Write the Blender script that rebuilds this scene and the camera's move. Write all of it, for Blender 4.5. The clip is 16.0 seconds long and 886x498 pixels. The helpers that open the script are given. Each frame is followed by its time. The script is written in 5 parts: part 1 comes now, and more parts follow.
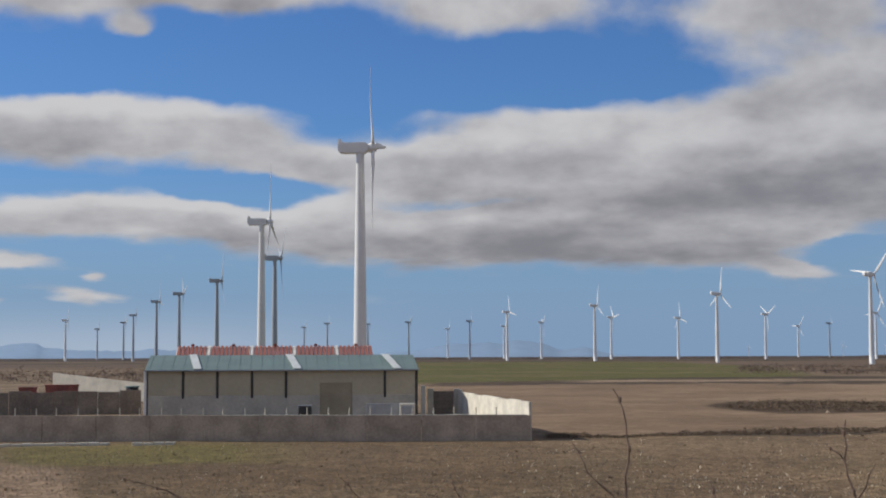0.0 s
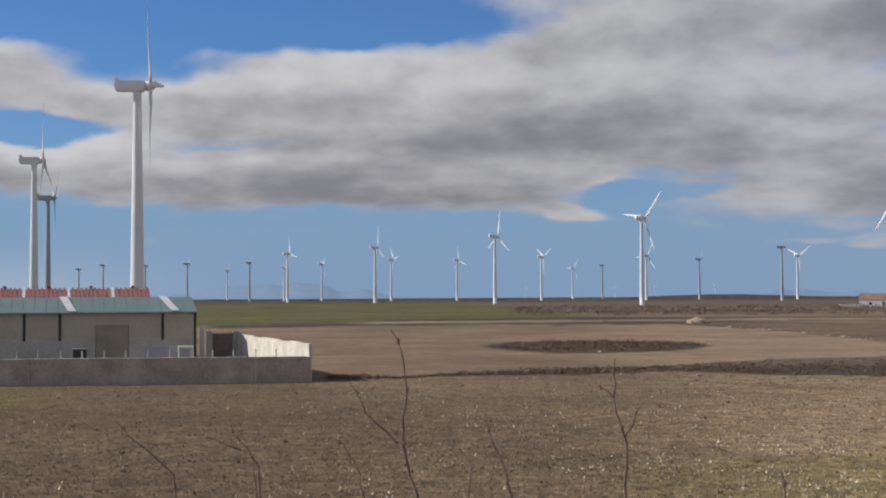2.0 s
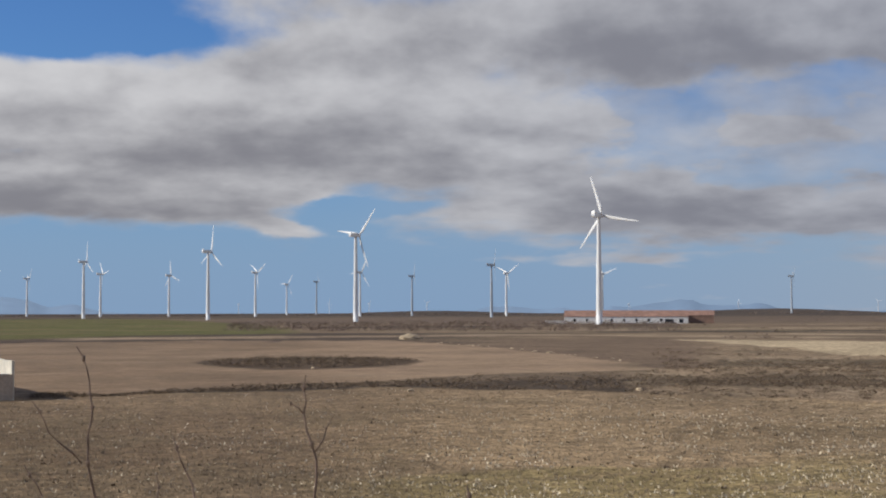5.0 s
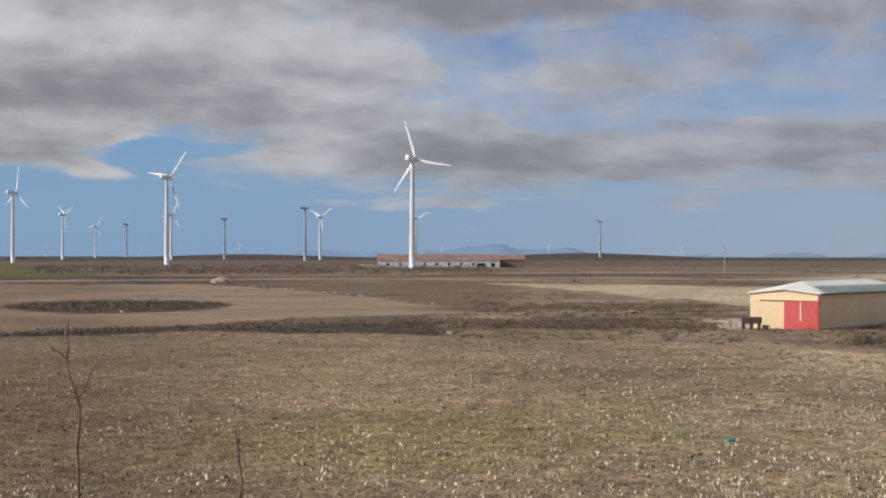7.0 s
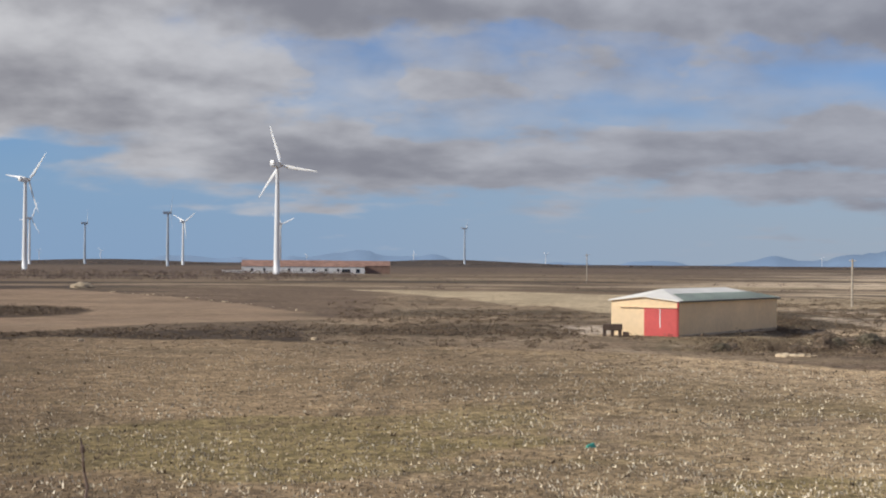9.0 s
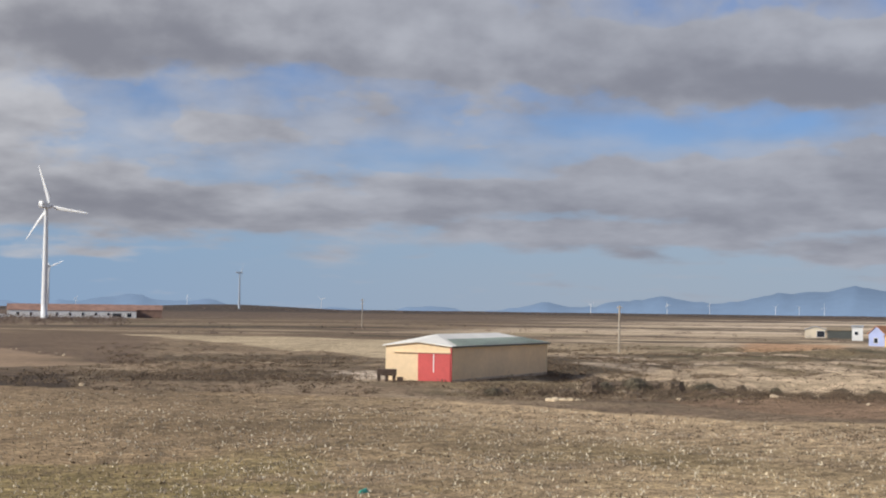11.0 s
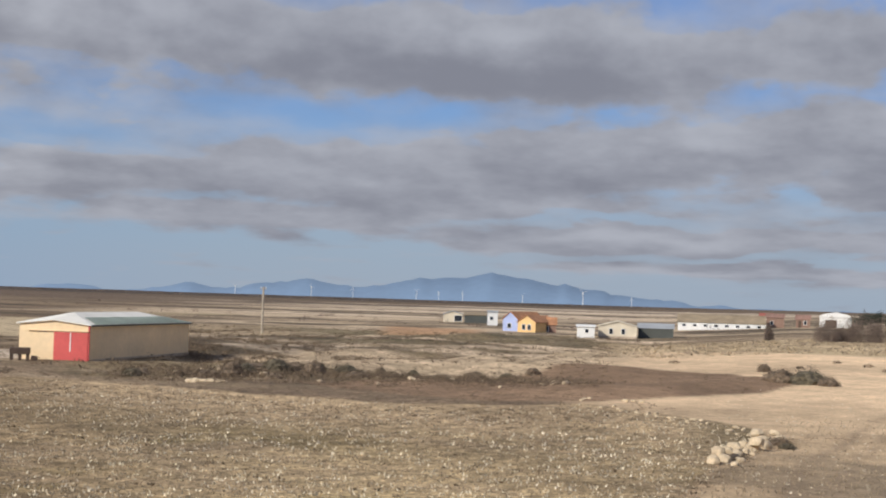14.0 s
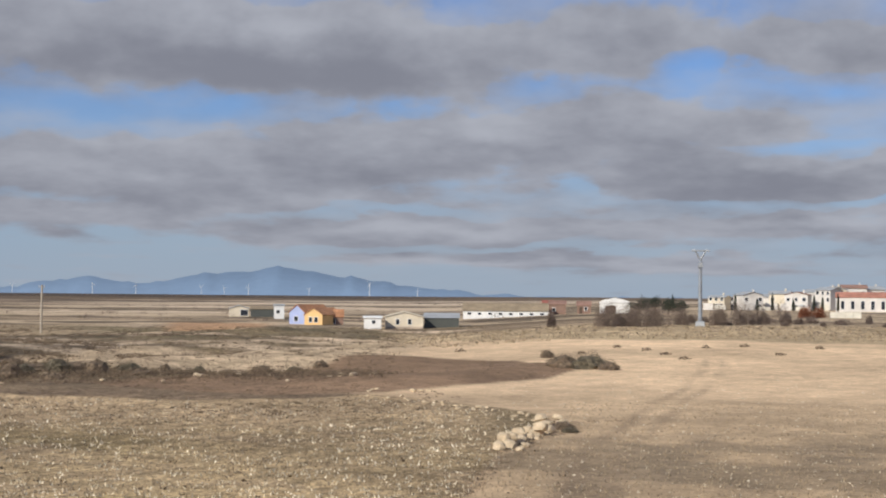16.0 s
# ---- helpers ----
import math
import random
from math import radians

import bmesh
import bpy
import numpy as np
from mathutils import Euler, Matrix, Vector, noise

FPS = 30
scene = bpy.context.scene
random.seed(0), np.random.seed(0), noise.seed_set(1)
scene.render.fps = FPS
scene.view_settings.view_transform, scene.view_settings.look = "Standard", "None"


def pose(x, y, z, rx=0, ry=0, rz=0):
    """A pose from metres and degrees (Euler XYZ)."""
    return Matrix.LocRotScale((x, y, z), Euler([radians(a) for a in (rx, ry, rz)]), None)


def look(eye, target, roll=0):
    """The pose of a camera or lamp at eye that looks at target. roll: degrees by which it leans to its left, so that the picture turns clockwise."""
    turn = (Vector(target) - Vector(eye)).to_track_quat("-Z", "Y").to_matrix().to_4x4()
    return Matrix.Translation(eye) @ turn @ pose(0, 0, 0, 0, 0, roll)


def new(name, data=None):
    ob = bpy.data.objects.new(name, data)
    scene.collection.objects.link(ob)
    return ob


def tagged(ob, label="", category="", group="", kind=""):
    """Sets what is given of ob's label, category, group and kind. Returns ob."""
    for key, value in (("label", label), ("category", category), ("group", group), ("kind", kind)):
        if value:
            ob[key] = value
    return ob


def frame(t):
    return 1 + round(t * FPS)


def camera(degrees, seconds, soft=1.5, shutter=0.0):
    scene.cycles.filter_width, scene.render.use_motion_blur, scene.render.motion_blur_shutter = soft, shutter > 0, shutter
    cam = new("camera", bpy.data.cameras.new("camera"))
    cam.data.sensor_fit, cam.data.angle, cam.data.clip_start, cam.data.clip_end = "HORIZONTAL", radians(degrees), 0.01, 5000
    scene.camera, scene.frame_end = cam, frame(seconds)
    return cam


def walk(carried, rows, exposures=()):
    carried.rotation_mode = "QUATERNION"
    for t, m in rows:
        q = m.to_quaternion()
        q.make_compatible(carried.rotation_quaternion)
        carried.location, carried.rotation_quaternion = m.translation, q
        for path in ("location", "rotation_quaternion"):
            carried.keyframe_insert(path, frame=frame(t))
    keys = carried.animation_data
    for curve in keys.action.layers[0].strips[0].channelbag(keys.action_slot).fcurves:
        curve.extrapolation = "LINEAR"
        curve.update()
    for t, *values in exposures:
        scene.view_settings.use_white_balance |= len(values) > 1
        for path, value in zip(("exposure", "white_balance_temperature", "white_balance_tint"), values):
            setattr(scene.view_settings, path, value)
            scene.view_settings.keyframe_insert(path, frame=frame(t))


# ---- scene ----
# ---- camera and walk: a slow turn on a low rise, the camera held at arm's length ----
cam = camera(32.667, 16.0, soft=2.0)
EYE, ARM = 7.5, 0.4
ROWS = [        # seconds, yaw, pitch, roll, and the sway to the side in metres
    (0.0, 0.00, 4.00, 0.19, 0.000), (0.5, -2.19, 3.27, 0.66, -0.015), (1.0, -4.31, 2.19, 0.81, -0.030), (1.5, -6.30, 1.94, 0.67, -0.043),
    (2.0, -8.30, 1.77, 0.29, -0.055), (2.5, -10.25, 2.13, 0.21, -0.068), (3.0, -12.22, 2.59, 0.05, -0.080), (3.5, -14.01, 2.60, 0.25, -0.092),
    (4.0, -15.86, 2.53, 0.29, -0.092), (4.2, -16.64, 2.54, 0.28, -0.090), (6.3, -23.00, 0.99, -0.10, -0.018),
    (6.5, -23.83, 0.52, -0.11, -0.010), (7.0, -26.15, 0.21, -0.07, 0.000), (7.5, -28.07, 0.13, -0.38, 0.000),
    (8.0, -29.31, 0.09, -0.34, 0.000), (8.2, -29.65, 0.15, -0.34, 0.000), (10.3, -36.33, 1.61, -0.66, 0.000),
    (10.5, -37.47, 1.88, -0.68, 0.000), (11.0, -39.75, 2.26, -0.70, 0.000), (11.5, -41.85, 2.71, -1.00, 0.000),
    (12.0, -44.06, 2.97, -1.18, 0.000), (12.5, -46.22, 2.88, -1.26, 0.000), (13.0, -48.34, 2.51, -1.45, 0.000), (13.5, -50.79, 1.94, -1.49, 0.000),
    (14.0, -53.16, 1.85, -1.85, 0.000), (14.5, -55.56, 1.88, -1.79, 0.000), (15.0, -57.93, 2.04, -2.05, 0.000), (15.5, -60.15, 1.93, -1.66, 0.000),
    (16.0, -61.23, 1.72, -0.56, 0.000),
]
walk(cam, [(t, pose(ARM * math.sin(radians(-yaw)) + sway, ARM * (math.cos(radians(yaw)) - 1), EYE, 90 + pitch, roll, yaw))
           for t, yaw, pitch, roll, sway in ROWS],
     exposures=[(0.0, -0.12), (4.0, -0.06), (8.0, 0.0), (12.0, 0.05), (16.0, 0.0)])

# ---- sun, sky and clouds ----
SUN_AZ, SUN_EL = 283.0, 31.0      # compass-like: 0 straight ahead at the start, 90 to the right
sun = new("sun", bpy.data.lights.new("sun", "SUN"))
sun.data.energy, sun.data.angle, sun.data.color = 4.3, radians(0.6), (1.0, 0.94, 0.84)
_sd = Vector((math.sin(radians(SUN_AZ)) * math.cos(radians(SUN_EL)), math.cos(radians(SUN_AZ)) * math.cos(radians(SUN_EL)), math.sin(radians(SUN_EL))))
sun.matrix_world = look(_sd * 100, (0, 0, 0))

# cloud masses: azimuth, elevation, half width, half height (degrees), weight
CLOUDS_A = [
    (-13, 13.5, 6, .95, .85), (1.5, 13.3, 4.2, 1.1, .85), (-11.6, 12.0, 1.2, .6, .55),
    (13, 12.9, 5.0, 1.5, .7), (14.5, 9.4, 6.5, 2.0, .75), (4, 8.7, 6, .8, .45), (-13, 8.3, 7, 1.25, .95), (-3, 7.0, 5, 1.1, .85),
    (5, 7.0, 6, 1.5, .95), (14, 6.7, 6.5, 1.8, .95), (-12, 5.1, 7, .95, .95), (-2, 4.6, 7, 1.15, .95),
    (6.5, 4.4, 7.0, 1.2, .95), (-14, 1.2, 5, .5, .35), (-7.5, 13.5, 4, .8, .75), (11.5, 4.3, 4.5, .8, .6), (13.2, 3.25, 1.8, .3, .7), (-16, 3.3, 2.0, .34, .75), (-13.2, 2.0, 1.3, .28, .6),
    (-12.6, 2.9, .5, .22, .5), (-17, 2.0, .9, .15, .5),
]
CLOUDS_B = [
    (20.5, 6.6, 6.5, 1.7, .95), (27, 10.9, 9, 2.0, .9), (23.8, 3.9, 6.0, 1.0, .9), (25, 2.0, 4.6, .24, .5),
    (31.5, 3.5, 4.5, .85, .85), (31, 6.6, 2.6, .5, .55), (38.5, 10.2, 7, 1.6, .9), (49.5, 9.4, 7, 1.5, .95),
    (41, 4.3, 6, .75, .85), (50.5, 4.7, 7, .95, .8), (45, 2.7, 6.5, .55, .7), (57.5, 9.2, 6, 1.6, .95),
    (60, 5.3, 7, 1.2, .85), (68, 9.6, 5, 1.1, .8), (67, 6.3, 7, .9, .85), (74, 4.4, 7, 1.0, .9), (76, 9.3, 3.4, .9, .8),
    (61.5, 2.3, 8.5, .5, .95), (66, 1.15, 7.5, .36, .85), (54, 3.4, 7, .6, .6), (76, 2.6, 5, .6, .7),
]
# blue gaps between them
GAPS = [
    (-7, 10.6, 11, 1.05, -.8), (3.0, 10.5, 5.5, 1.1, -.75), (9, 10.1, 4, .6, -.35), (-7.2, 6.3, 2.6, .5, -.9), (-16, 6.55, 1.6, .3, -.6),
    (1.5, 5.75, 3.2, .2, -.25), (15.2, 4.0, 3.4, .36, -.5), (27.3, 6.9, 2.6, 1.2, -.5), (38.3, 5.8, 4.2, .45, -.6), (45.5, 6.9, 4.4, .5, -.55),
    (50.5, 7.0, 5.5, .45, -.5), (70.7, 8.8, 1.3, .55, -1.0), (75, 7.7, 2.2, .3, -.7), (66.6, 4.3, 1.2, .5, -.6), (74, 5.7, 4.5, .2, -.55), (75, 3.5, 4.5, .22, -.7), (58, 3.1, 5, .22, -.5), (64, 1.7, 7, .16, -.5), (-4, .9, 36, .9, -.5),
]
# where the cover is thick and grey (positive) or thin and sunlit (negative)
BODY = [
    (-13, 7.6, 5, .5, .35), (-12, 9.1, 6, .5, -.9), (-10, 5.8, 9, .45, -.8), (-1, 7.9, 5, .4, -.6), (5, 3.5, 8, .4, .4), (2, 4.1, 9, .6, .35), (8, 5.6, 6, .6, .35), (9, 8.4, 6, .6, -.35),
    (27, 9.6, 4.5, .8, .7), (22.2, 6.1, 2.2, .5, -.8), (27.5, 3.7, 5, .6, .7), (13, 6.2, 7, 2.2, .15), (15, 9.5, 6, 1.3, .2), (19, 8.2, 5, 1.5, -.5), (6, 5.0, 8, 1.4, .05), (31, 9.0, 5, .5, .6), (39, 10.2, 4, .8, -.5),
    (39.5, 4.6, 5, .45, .6), (50, 8.5, 5, .7, .7), (57, 8.2, 3.5, .7, .9), (55.3, 9.8, 1.8, .5, -.7), (63.3, 6.0, 1.6, .4, -.8), (73, 4.4, 5, .7, .8),
]

world = bpy.data.worlds.new("sky")
scene.world = world
world.use_nodes = True
wt = world.node_tree
wt.nodes.clear()


def wmath(op, a, b=None, c=None, clamp=False):
    n = wt.nodes.new("ShaderNodeMath")
    n.operation, n.use_clamp = op, clamp
    for i, v in enumerate((a, b, c)):
        if v is None:
            continue
        if isinstance(v, (int, float)):
            n.inputs[i].default_value = v
        else:
            wt.links.new(v, n.inputs[i])
    return n.outputs[0]


def wvec(op, a, b=None):
    n = wt.nodes.new("ShaderNodeVectorMath")
    n.operation = op
    for i, v in enumerate((a, b)):
        if v is None:
            continue
        if isinstance(v, tuple):
            n.inputs[i].default_value = v
        else:
            wt.links.new(v, n.inputs[i])
    return n.outputs["Value"] if op == "LENGTH" else n.outputs[0]


def wcombine(x, y, z=0.0):
    n = wt.nodes.new("ShaderNodeCombineXYZ")
    for i, v in enumerate((x, y, z)):
        if isinstance(v, (int, float)):
            n.inputs[i].default_value = v
        else:
            wt.links.new(v, n.inputs[i])
    return n.outputs[0]


def wnoise(vec, scale, detail=5.0, rough=0.55):
    n = wt.nodes.new("ShaderNodeTexNoise")
    n.inputs["Scale"].default_value, n.inputs["Detail"].default_value, n.inputs["Roughness"].default_value = scale, detail, rough
    wt.links.new(vec, n.inputs["Vector"])
    return n


def wsmooth(v, lo, hi, a=0.0, b=1.0):
    n = wt.nodes.new("ShaderNodeMapRange")
    n.interpolation_type = "SMOOTHSTEP"
    wt.links.new(v, n.inputs[0])
    for i, x in enumerate((lo, hi, a, b)):
        n.inputs[1 + i].default_value = x
    return n.outputs[0]


def wmix(fac, a, b):
    n = wt.nodes.new("ShaderNodeMix")
    n.data_type = "RGBA"
    wt.links.new(fac, n.inputs[0])
    for i, v in ((6, a), (7, b)):
        if isinstance(v, tuple):
            n.inputs[i].default_value = v
        else:
            wt.links.new(v, n.inputs[i])
    return n.outputs[2]


coord = wt.nodes.new("ShaderNodeTexCoord")
sep = wt.nodes.new("ShaderNodeSeparateXYZ")
wt.links.new(coord.outputs["Generated"], sep.inputs[0])
az_deg = wmath("MULTIPLY", wmath("ARCTAN2", sep.outputs[0], sep.outputs[1]), 57.2958)
el_deg = wmath("MULTIPLY", wmath("ARCSINE", sep.outputs[2]), 57.2958)
# clouds lie flat, so they are drawn out sideways, and crowd together towards the horizon
lift = wmath("MULTIPLY", wmath("LOGARITHM", wmath("ADD", wmath("MAXIMUM", el_deg, -1.0), 3.0), 2.718), 7.0)
flat = wcombine(wmath("MULTIPLY", az_deg, 0.34), lift)
warp_n = wnoise(flat, 0.5, 5.0, 0.52)
warp = wvec("MULTIPLY", wvec("SUBTRACT", warp_n.outputs["Color"], (0.5, 0.5, 0.5)), (5.5, 1.9, 0.0))
spot = wvec("ADD", wcombine(az_deg, el_deg), warp)


def masses(place, rows):
    total = None
    for a, e, w, h, k in rows:
        far = wvec("LENGTH", wvec("MULTIPLY", wvec("SUBTRACT", place, (a, e, 0)), (1 / w, 1 / h, 0)))
        bell = wmath("MULTIPLY", wsmooth(far, 0.15, 1.55, 1.0, 0.0), k)
        total = bell if total is None else wmath("ADD", total, bell)
    return total


# beyond the clouds that are seen the cover is set thin, to lower the sky's light
side = wmath("ABSOLUTE", wmath("SUBTRACT", az_deg, 30.0))
beyond = wmath("MAXIMUM", wsmooth(side, 52, 75), wsmooth(el_deg, 13.5, 18))
right = wsmooth(az_deg, 14.0, 28.0)
sheet_cloud = wmath("MULTIPLY", right, wsmooth(wmath("ADD", el_deg, wsmooth(az_deg, 46, 62, 0.0, 1.5)), 1.6, 3.2))
base = wmath("ADD", wmath("MULTIPLY", beyond, 0.24), wmath("MULTIPLY", sheet_cloud, 0.36))
broad = wnoise(flat, 0.6, 4.0, 0.5)
fine = wnoise(flat, 1.9, 5.0, 0.5)
ragged = wmath("ADD", wmath("MULTIPLY", wmath("SUBTRACT", broad.outputs["Fac"], 0.5), 0.75), wmath("MULTIPLY", wmath("SUBTRACT", fine.outputs["Fac"], 0.5), 0.40))
here = masses(spot, CLOUDS_A + CLOUDS_B + GAPS)
above = masses(wvec("ADD", spot, (-0.4, 0.7, 0)), CLOUDS_A + CLOUDS_B + GAPS)
# on the right the cover breaks up into many small flat clouds
scraps = wnoise(wvec("ADD", flat, (5.7, 1.3, 0)), 1.15, 3.0, 0.5)
broken = wmath("MULTIPLY", wmath("MULTIPLY", wmath("SUBTRACT", scraps.outputs["Fac"], 0.5), 1.5), right)
density = wmath("ADD", wmath("ADD", here, base), wmath("ADD", ragged, broken))
# the left of the sky has firm edges, the right soft ones and a thin veil
firm = wsmooth(density, 0.06, 0.58)
loose = wsmooth(density, 0.02, 0.72)
edge = wt.nodes.new("ShaderNodeMix")
wt.links.new(right, edge.inputs[0])
wt.links.new(firm, edge.inputs[2])
wt.links.new(loose, edge.inputs[3])
haze_top = wsmooth(wmath("ADD", el_deg, wsmooth(az_deg, 46, 62, 0.0, 2.0)), 1.8, 4.5)
thin = wmath("MULTIPLY", wmath("MULTIPLY", right, haze_top), wsmooth(wmath("ADD", broad.outputs["Fac"], wmath("MULTIPLY", here, 0.25)), 0.2, 0.7, 0.2, 0.85))
veil = wmath("MAXIMUM", edge.outputs[0], thin)
# bright where the sun strikes tops and thin edges, grey below and in thick cores
billow = wnoise(wvec("ADD", flat, (3.1, 7.7, 0)), 0.8, 4.0, 0.5)
curl = wnoise(wvec("ADD", flat, (9.4, 2.2, 0)), 2.6, 4.0, 0.5)
under = wmath("MULTIPLY", wmath("SUBTRACT", above, here), -0.30)
core = wmath("MULTIPLY", density, 0.34)
puffs = wmath("ADD", wmath("MULTIPLY", wmath("SUBTRACT", billow.outputs["Fac"], 0.5), 1.2), wmath("MULTIPLY", wmath("SUBTRACT", curl.outputs["Fac"], 0.5), 0.36))
weight = wmath("ADD", wmath("MULTIPLY", under, -1.0), wmath("ADD", core, wmath("MULTIPLY", masses(spot, BODY), 0.55)))
thick = wsmooth(wmath("ADD", weight, puffs), -0.35, 0.95)
shade_r = wsmooth(az_deg, 5.0, 45.0)
bright = wmix(shade_r, (0.63, 0.63, 0.65, 1), (0.415, 0.435, 0.495, 1))
dull = wmix(shade_r, (0.235, 0.235, 0.265, 1), (0.224, 0.235, 0.285, 1))
cloud_colour = wmix(thick, bright, dull)
sky = wt.nodes.new("ShaderNodeTexSky")
sky.sky_type, sky.sun_disc = "NISHITA", False
sky.sun_elevation, sky.sun_rotation = radians(SUN_EL), radians(SUN_AZ)
sky.air_density, sky.dust_density, sky.ozone_density = 1.0, 0.2, 4.0
bg_sky, bg_cloud, mixed, out = (wt.nodes.new(k) for k in ("ShaderNodeBackground", "ShaderNodeBackground", "ShaderNodeMixShader", "ShaderNodeOutputWorld"))
tint = wt.nodes.new("ShaderNodeMix")
tint.data_type, tint.blend_type = "RGBA", "MULTIPLY"
tint.inputs[0].default_value = 1.0
tint.inputs[7].default_value = (0.47, 0.69, 1.02, 1)
wt.links.new(sky.outputs[0], tint.inputs[6])
low_air = wmix(wsmooth(az_deg, 15.0, 50.0), (2.3, 3.5, 5.4, 1), (3.3, 3.9, 4.85, 1))
low_air = wmix(wmath("MULTIPLY", wsmooth(el_deg, 2.4, 0.0), wsmooth(az_deg, 2.0, -12.0)), low_air, (4.1, 5.0, 6.4, 1))
haze = wsmooth(el_deg, 9.0, 0.0, 0.0, 0.9)
wt.links.new(wmix(haze, tint.outputs[2], low_air), bg_sky.inputs[0])
bg_sky.inputs[1].default_value = 0.10
wt.links.new(cloud_colour, bg_cloud.inputs[0])
bg_cloud.inputs[1].default_value = 1.0
wt.links.new(veil, mixed.inputs[0])
wt.links.new(bg_sky.outputs[0], mixed.inputs[1])
wt.links.new(bg_cloud.outputs[0], mixed.inputs[2])
wt.links.new(mixed.outputs[0], out.inputs[0])
scene.view_settings.exposure = 0.0


# ---- materials ----
def material(name, colour, rough=0.8, scale=1.0, vary=0.25, fine=0.12, metal=0.0, bump=0.0, tint=None, island=0.0):
    """A surface with broad stains (scale, per metre), fine grain and an optional bump."""
    m = bpy.data.materials.new(name)
    m.use_nodes = True
    t = m.node_tree
    p = t.nodes["Principled BSDF"]
    p.inputs["Roughness"].default_value, p.inputs["Metallic"].default_value = rough, metal
    tc = t.nodes.new("ShaderNodeTexCoord")
    n1, n2 = t.nodes.new("ShaderNodeTexNoise"), t.nodes.new("ShaderNodeTexNoise")
    for n, s, d in ((n1, scale, 4.0), (n2, scale * 9, 3.0)):
        n.inputs["Scale"].default_value, n.inputs["Detail"].default_value = s, d
        t.links.new(tc.outputs["Object"], n.inputs["Vector"])
    dark = tint or tuple(c * (1 - vary) for c in colour)
    lightc = tuple(min(1, c * (1 + vary * 0.6)) for c in colour)
    r = t.nodes.new("ShaderNodeValToRGB")
    r.color_ramp.elements[0].position, r.color_ramp.elements[1].position = 0.3, 0.7
    r.color_ramp.elements[0].color, r.color_ramp.elements[1].color = (*dark, 1), (*lightc, 1)
    t.links.new(n1.outputs["Fac"], r.inputs[0])
    hsv = t.nodes.new("ShaderNodeHueSaturation")
    mr = t.nodes.new("ShaderNodeMapRange")
    mr.inputs[1].default_value, mr.inputs[2].default_value, mr.inputs[3].default_value, mr.inputs[4].default_value = 0.3, 0.7, 1 - fine, 1 + fine
    t.links.new(n2.outputs["Fac"], mr.inputs[0])
    value = mr.outputs[0]
    if island:
        g = t.nodes.new("ShaderNodeNewGeometry")
        mi = t.nodes.new("ShaderNodeMapRange")
        mi.inputs[3].default_value, mi.inputs[4].default_value = 1 - island, 1 + island
        t.links.new(g.outputs["Random Per Island"], mi.inputs[0])
        mu = t.nodes.new("ShaderNodeMath")
        mu.operation = "MULTIPLY"
        t.links.new(value, mu.inputs[0])
        t.links.new(mi.outputs[0], mu.inputs[1])
        value = mu.outputs[0]
    t.links.new(value, hsv.inputs["Value"])
    t.links.new(r.outputs[0], hsv.inputs["Color"])
    t.links.new(hsv.outputs[0], p.inputs["Base Color"])
    if bump:
        b = t.nodes.new("ShaderNodeBump")
        b.inputs["Strength"].default_value, b.inputs["Distance"].default_value = 0.6, bump
        t.links.new(n2.outputs["Fac"], b.inputs["Height"])
        t.links.new(b.outputs[0], p.inputs["Normal"])
    return m


VILLAGE_WHITE = material("village_render", (.66, .62, .56), .8, .25, .2, .1)
RUST_LEAF = material("rust_leaves", (.22, .075, .035), .9, .3, .35, .2, island=.5)
SKIP_RED = material("faded_red_paint", (.26, .085, .07), .7, .5, .35, .2)
TEAL_PAINT = material("teal_paint", (.05, .16, .16), .5, 1.0, .2, .1)
CONCRETE = material("concrete", (.48, .385, .29), .9, .5, .3, .15, bump=.01)
CONCRETE_PALE = material("pale_render", (.66, .62, .52), .9, .5, .22, .1, bump=.01)
BLOCKWORK = material("blockwork", (.24, .2, .165), .95, .4, .35, .2, bump=.02)
PANEL = material("beige_panel", (.50, .44, .31), .6, .25, .12, .05)
PLINTH = material("pale_plinth", (.52, .48, .40), .85, .4, .2, .08)
PILLAR = material("dark_pillar", (.045, .045, .045), .6)
GREEN_SHEET = material("green_sheet", (.17, .235, .21), .5, .3, .15, .06)
SKYLIGHT = material("skylight_sheet", (.68, .7, .66), .4, .6, .12, .05)
DOOR_TAN = material("tan_door", (.37, .31, .21), .6, .5, .15, .05)
TILE_RED = material("red_tile", (.33, .105, .075), .8, .6, .3, .2)
TILE_WHITE = material("pale_tile", (.72, .68, .62), .8, .6, .2, .1)
TILE_RUSSET = material("russet_tile", (.42, .19, .13), .85, .4, .3, .2)
TILE_DULL = material("weathered_tile", (.30, .175, .13), .9, .3, .3, .2)
TILE_BEIGE = material("beige_tile", (.29, .225, .145), .85, .4, .25, .15)
STALK = material("stubble_stalk", (.31, .24, .155), .95, .05, .2, .1, island=.4)
TILE_ORANGE = material("orange_tile", (.47, .225, .11), .85, .4, .3, .2)
WHITE_PAINT = material("white_paint", (.78, .77, .73), .7, .4, .12, .05)
CREAM_PAINT = material("cream_paint", (.70, .61, .46), .8, .4, .15, .06)
YELLOW_PAINT = material("yellow_paint", (.76, .50, .22), .8, .4, .12, .05)
BLUE_PAINT = material("blue_paint", (.36, .42, .64), .8, .4, .12, .05)
TERRACOTTA = material("terracotta_render", (.27, .17, .125), .85, .4, .2, .1)
BARN_SHEET = material("barn_sheet", (.77, .575, .345), .55, .2, .1, .05)
BARN_RED = material("barn_red", (.56, .085, .075), .5, .4, .12, .05)
